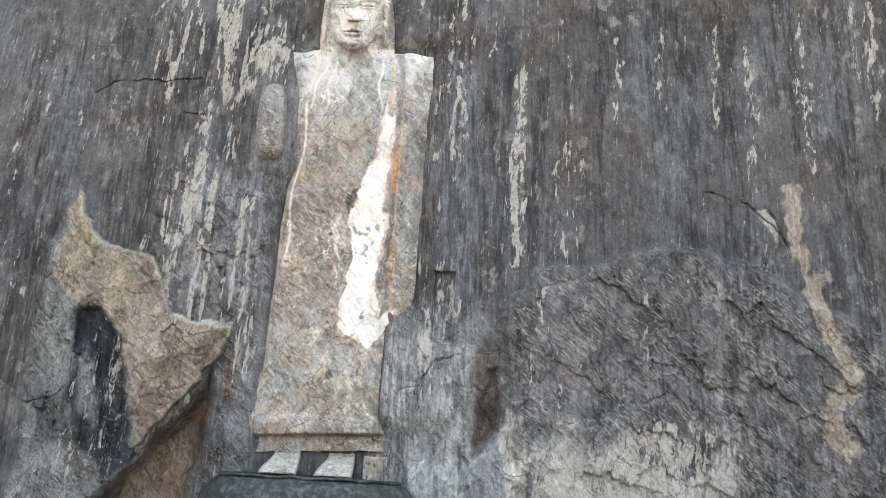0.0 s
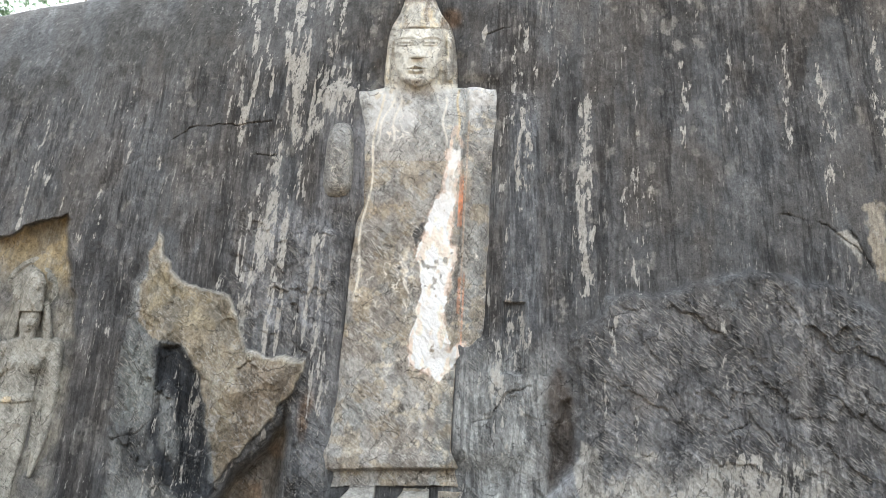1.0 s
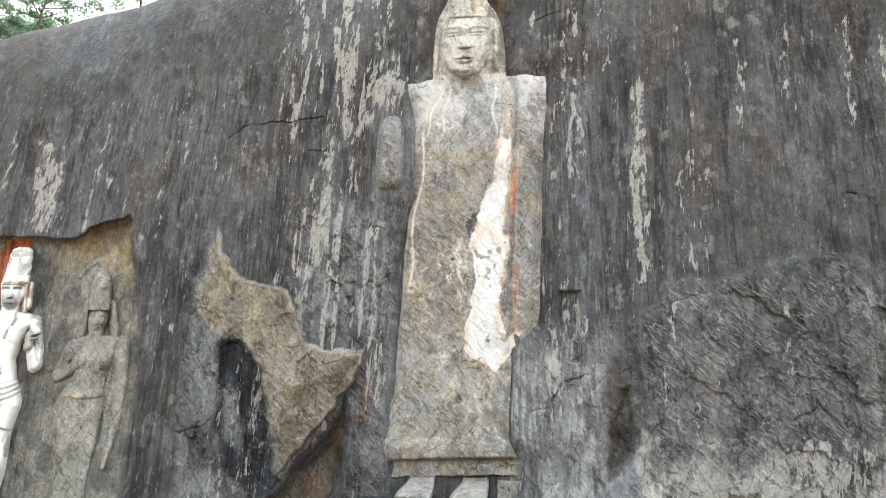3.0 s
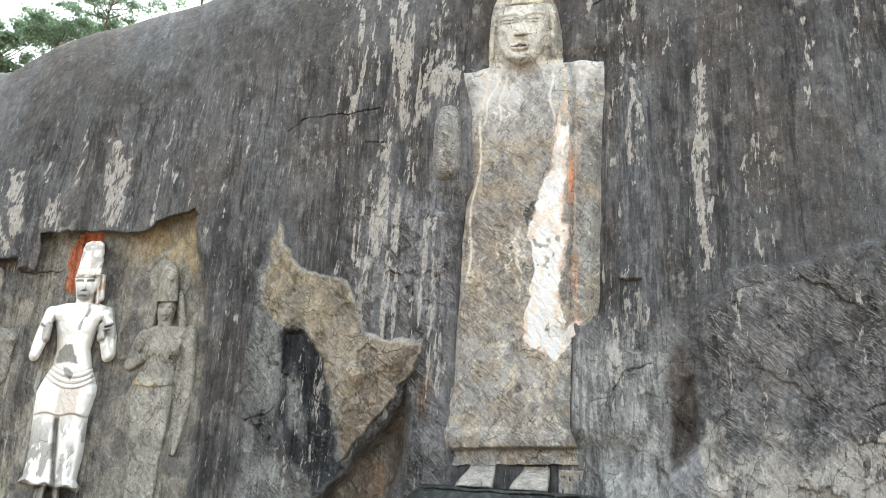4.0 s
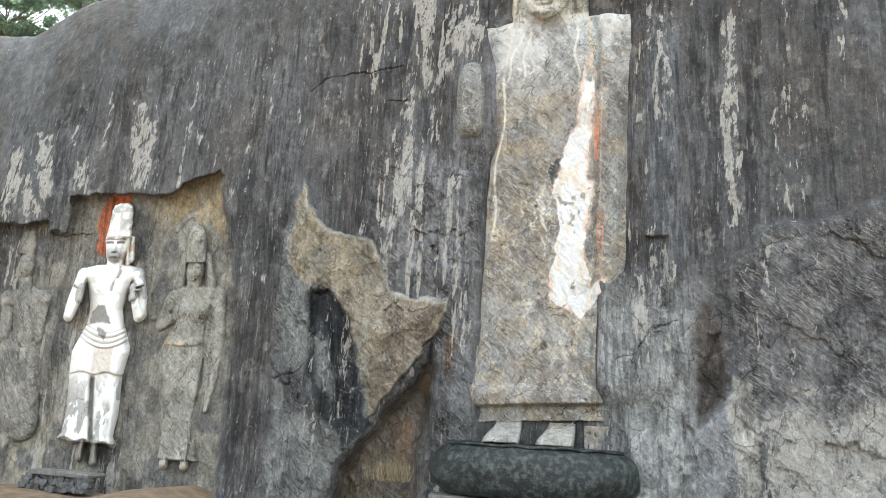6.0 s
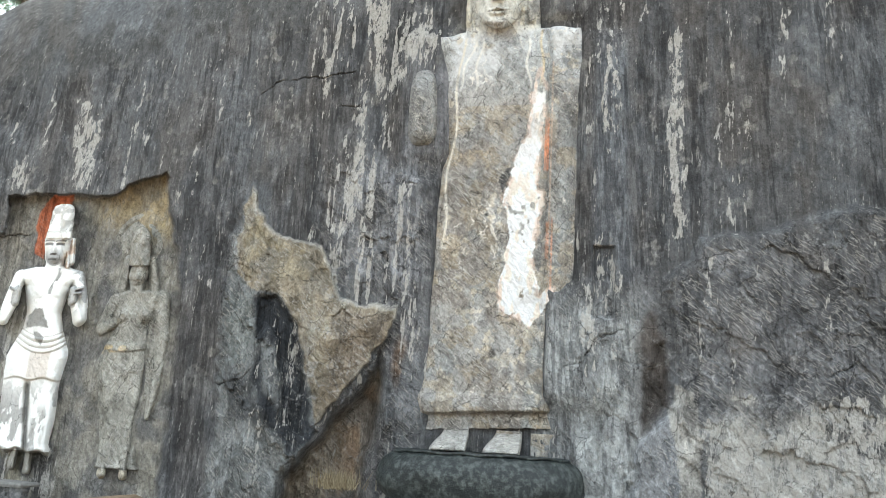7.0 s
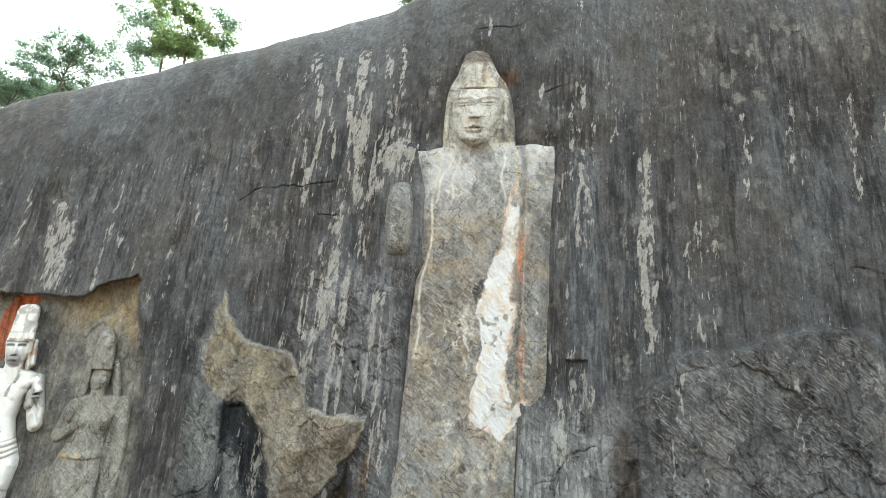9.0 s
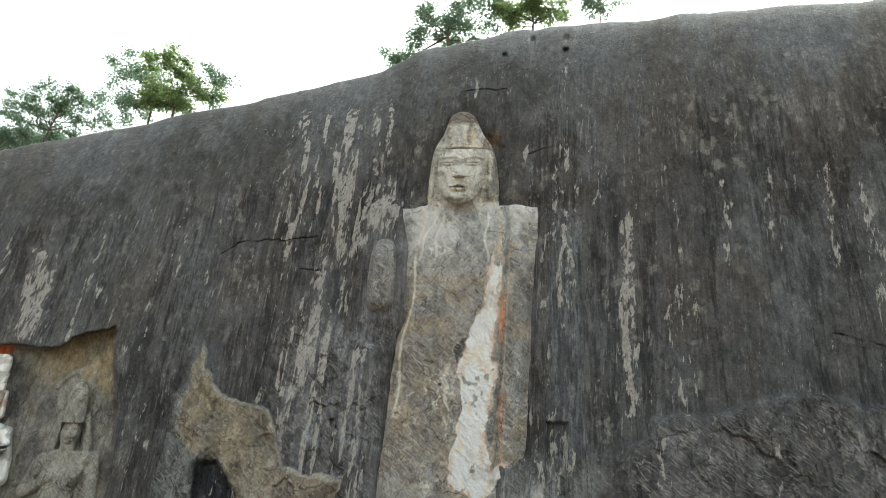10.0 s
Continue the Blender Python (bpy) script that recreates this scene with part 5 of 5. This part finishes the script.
# ---- trees on top of the rock ----
def limb_tube(bm, a, b, ra, rb, sides=7):
    way = (b - a).normalized()
    side = way.orthogonal().normalized()
    up = way.cross(side)
    rings = [[bm.verts.new(p + (side * math.cos(k * math.tau / sides) + up * math.sin(k * math.tau / sides)) * r) for k in range(sides)] for p, r in ((a, ra), (b, rb))]
    for k in range(sides):
        bm.faces.new((rings[0][k], rings[0][(k + 1) % sides], rings[1][(k + 1) % sides], rings[1][k]))


def tree(foot, y, clumps, leaf, seed, material, label, thick=0.11, fill=62):
    """A trunk from the foot, limbs to each clump of leaves, and clumps of single leaves; places as seen on the rock face."""
    r = random.Random(seed)
    base = Vector(wall_place(foot[0], foot[1], y))
    top = new("tree")
    top.location = base
    tagged(top, label, "tree", "trees on the rock")
    wood, trunk = bmesh.new(), bmesh.new()
    hearts = [Vector(wall_place(cx, cz, y)) - base + Vector((0, r.uniform(-1.2, 1.2), 0)) for cx, cz in clumps]
    mean = sum(hearts, Vector()) / len(hearts)
    fork = mean * 0.45
    crest_of = Vector((mean.x, 0, max(h.z for h in hearts) * 0.85))
    limb_tube(trunk, Vector((0, 0, -7)), fork, thick, thick * 0.6)
    limb_tube(trunk, fork, crest_of, thick * 0.6, thick * 0.2)
    verts, faces = [], []
    for heart in hearts:
        start = fork.lerp(crest_of, r.uniform(0, 0.6))
        bend = start.lerp(heart, 0.55) + Vector((0, 0, -0.15))
        limb_tube(wood, start, bend, thick * 0.32, thick * 0.2, 5)
        limb_tube(wood, bend, heart, thick * 0.2, thick * 0.1, 5)
        for j in range(6):
            tip = heart + Vector((r.gauss(0, 0.42), r.gauss(0, 0.5), r.gauss(0, 0.2)))
            limb_tube(wood, heart, tip, 0.012, 0.005, 3)
            for k in range(int(fill * r.uniform(0.7, 1.8))):
                p = tip + Vector((r.gauss(0, 0.2), r.gauss(0, 0.25), r.gauss(0, 0.09)))
                long, wide = leaf * r.uniform(0.6, 1.3), leaf * r.uniform(0.3, 0.5)
                turn = Euler((r.uniform(-0.8, 0.8), r.uniform(-0.8, 0.8), r.uniform(0, 6.28))).to_matrix()
                n = len(verts)
                for q in ((0, 0, 0), (wide, long * 0.45, 0.02), (0, long, -0.05), (-wide, long * 0.45, 0.02)):
                    verts.append(p + turn @ Vector(q))
                faces.append((n, n + 1, n + 2, n + 3))
    part("trunk", trunk, BARK, top)
    part("branchwork", wood, BARK, top)
    me = bpy.data.meshes.new("crown")
    me.from_pydata([tuple(v) for v in verts], [], faces)
    me.materials.append(material)
    new("crown", me).parent = top
    return top


def scattered(n, seed, x0, x1, z0, z1):
    r = random.Random(seed)
    return [(r.uniform(x0, x1), r.uniform(z0, z1)) for _ in range(n)]


tree((-13.2, 16.4), 34, [(-14.35, 18.63), (-13.8, 18.12), (-13.23, 17.84), (-12.65, 17.58), (-13.9, 17.4), (-13.2, 17.25), (-14.4, 17.9), (-12.5, 18.04), (-13.25, 18.44), (-13.7, 18.72), (-14.2, 18.3), (-13.5, 17.6), (-14.3, 17.5), (-12.9, 18.1)],
     0.17, 1, LEAF_PALE, "young yellow-green tree against the white sky")
tree((-14.0, 16.2), 35, [(-16.07, 18.99), (-15.66, 19.08), (-15.2, 18.56), (-14.84, 18.42), (-15.99, 17.76), (-15.41, 17.61), (-15.02, 17.35), (-14.86, 17.1), (-14.76, 17.57), (-14.7, 18.78), (-12.16, 18.26), (-11.82, 18.12), (-12.23, 17.55)],
     0.16, 2, LEAF, "thin-leaved grey-green tree with open crown", 0.11, 40)
tree((-17.9, 15.2), 36, [(-19.3, 17.3), (-18.87, 17.38), (-18.4, 17.35), (-18.0, 17.43), (-17.7, 17.4), (-17.45, 17.47), (-17.0, 17.52), (-16.73, 17.68), (-16.71, 17.2), (-19.38, 16.85), (-18.15, 16.44), (-18.4, 16.56), (-17.26, 16.4), (-16.77, 16.6), (-15.85, 16.8), (-17.9, 17.2)],
     0.16, 3, LEAF, "flat-topped spreading grey-green tree against the white sky", 0.11, 50)
tree((-19.6, 14.6), 35, scattered(14, 6, -20.9, -18.4, 15.3, 16.3), 0.16, 4, LEAF, "low grey-green shrubby tree on the skyline", 0.08, 40)
tree((-22.4, 13.6), 37, scattered(46, 5, -25.6, -20.0, 14.2, 16.5), 0.2, 5, LEAF, "dull green leafy tree behind the skyline", 0.16, 62)
tree((-18.8, 15.0), 38, scattered(12, 7, -20.0, -17.4, 15.6, 16.2), 0.17, 8, LEAF, "grey-green tree top behind the skyline", 0.1, 50)
tree((-4.0, 19.0), 34, [(-5.85, 19.35), (-5.6, 19.6), (-5.03, 19.95), (-4.8, 20.72), (-4.6, 20.3), (-4.19, 20.56), (-3.77, 21.46), (-4.3, 21.2), (-3.4, 20.9), (-3.09, 20.26), (-3.6, 20.3), (-4.0, 20.0), (-2.64, 20.75), (-3.0, 21.3)],
     0.17, 6, LEAF, "grey-green tree on the top of the rock", 0.12, 50)
tree((-1.2, 19.6), 35, [(-2.06, 20.86), (-2.3, 21.2), (-1.6, 21.2), (-1.29, 20.83), (-1.8, 20.6), (-0.62, 20.67), (-0.9, 21.1), (-0.2, 21.1), (0.23, 21.02), (-1.2, 21.5), (-2.4, 20.6), (-0.4, 21.5), (-1.0, 20.7)],
     0.17, 7, LEAF_PALE, "leafy green tree on the top of the rock", 0.12, 55)
tree((0.95, 19.9), 34, [(0.6, 21.3), (0.98, 21.2), (1.45, 21.34), (1.2, 21.6), (0.8, 21.7), (1.7, 21.6)], 0.16, 9, LEAF, "slender grey-green sapling on the rock edge", 0.06, 36)


# ---- dry grass on the ledge under the overhang ----
r = random.Random(9)
verts, faces = [], []
for k in range(260):
    p = Vector((-6.75 + r.gauss(0, 0.28), 19.6 + r.gauss(0, 0.12), 0.35 + r.uniform(0, 0.12)))
    tip = p + Vector((r.gauss(0, 0.1), r.gauss(0, 0.08), r.uniform(0.25, 0.55)))
    n = len(verts)
    verts += [p + Vector((-0.012, 0, 0)), p + Vector((0.012, 0, 0)), tip]
    faces.append((n, n + 1, n + 2))
me = bpy.data.meshes.new("dry_grass")
me.from_pydata([tuple(v) for v in verts], [], faces)
me.materials.append(leaf_material("dry_blades", (0.22, 0.17, 0.10), (0.58, 0.50, 0.34)))
tagged(new("dry_grass", me), "tuft of dry yellow grass under the overhang", "grass", kind="stuff")
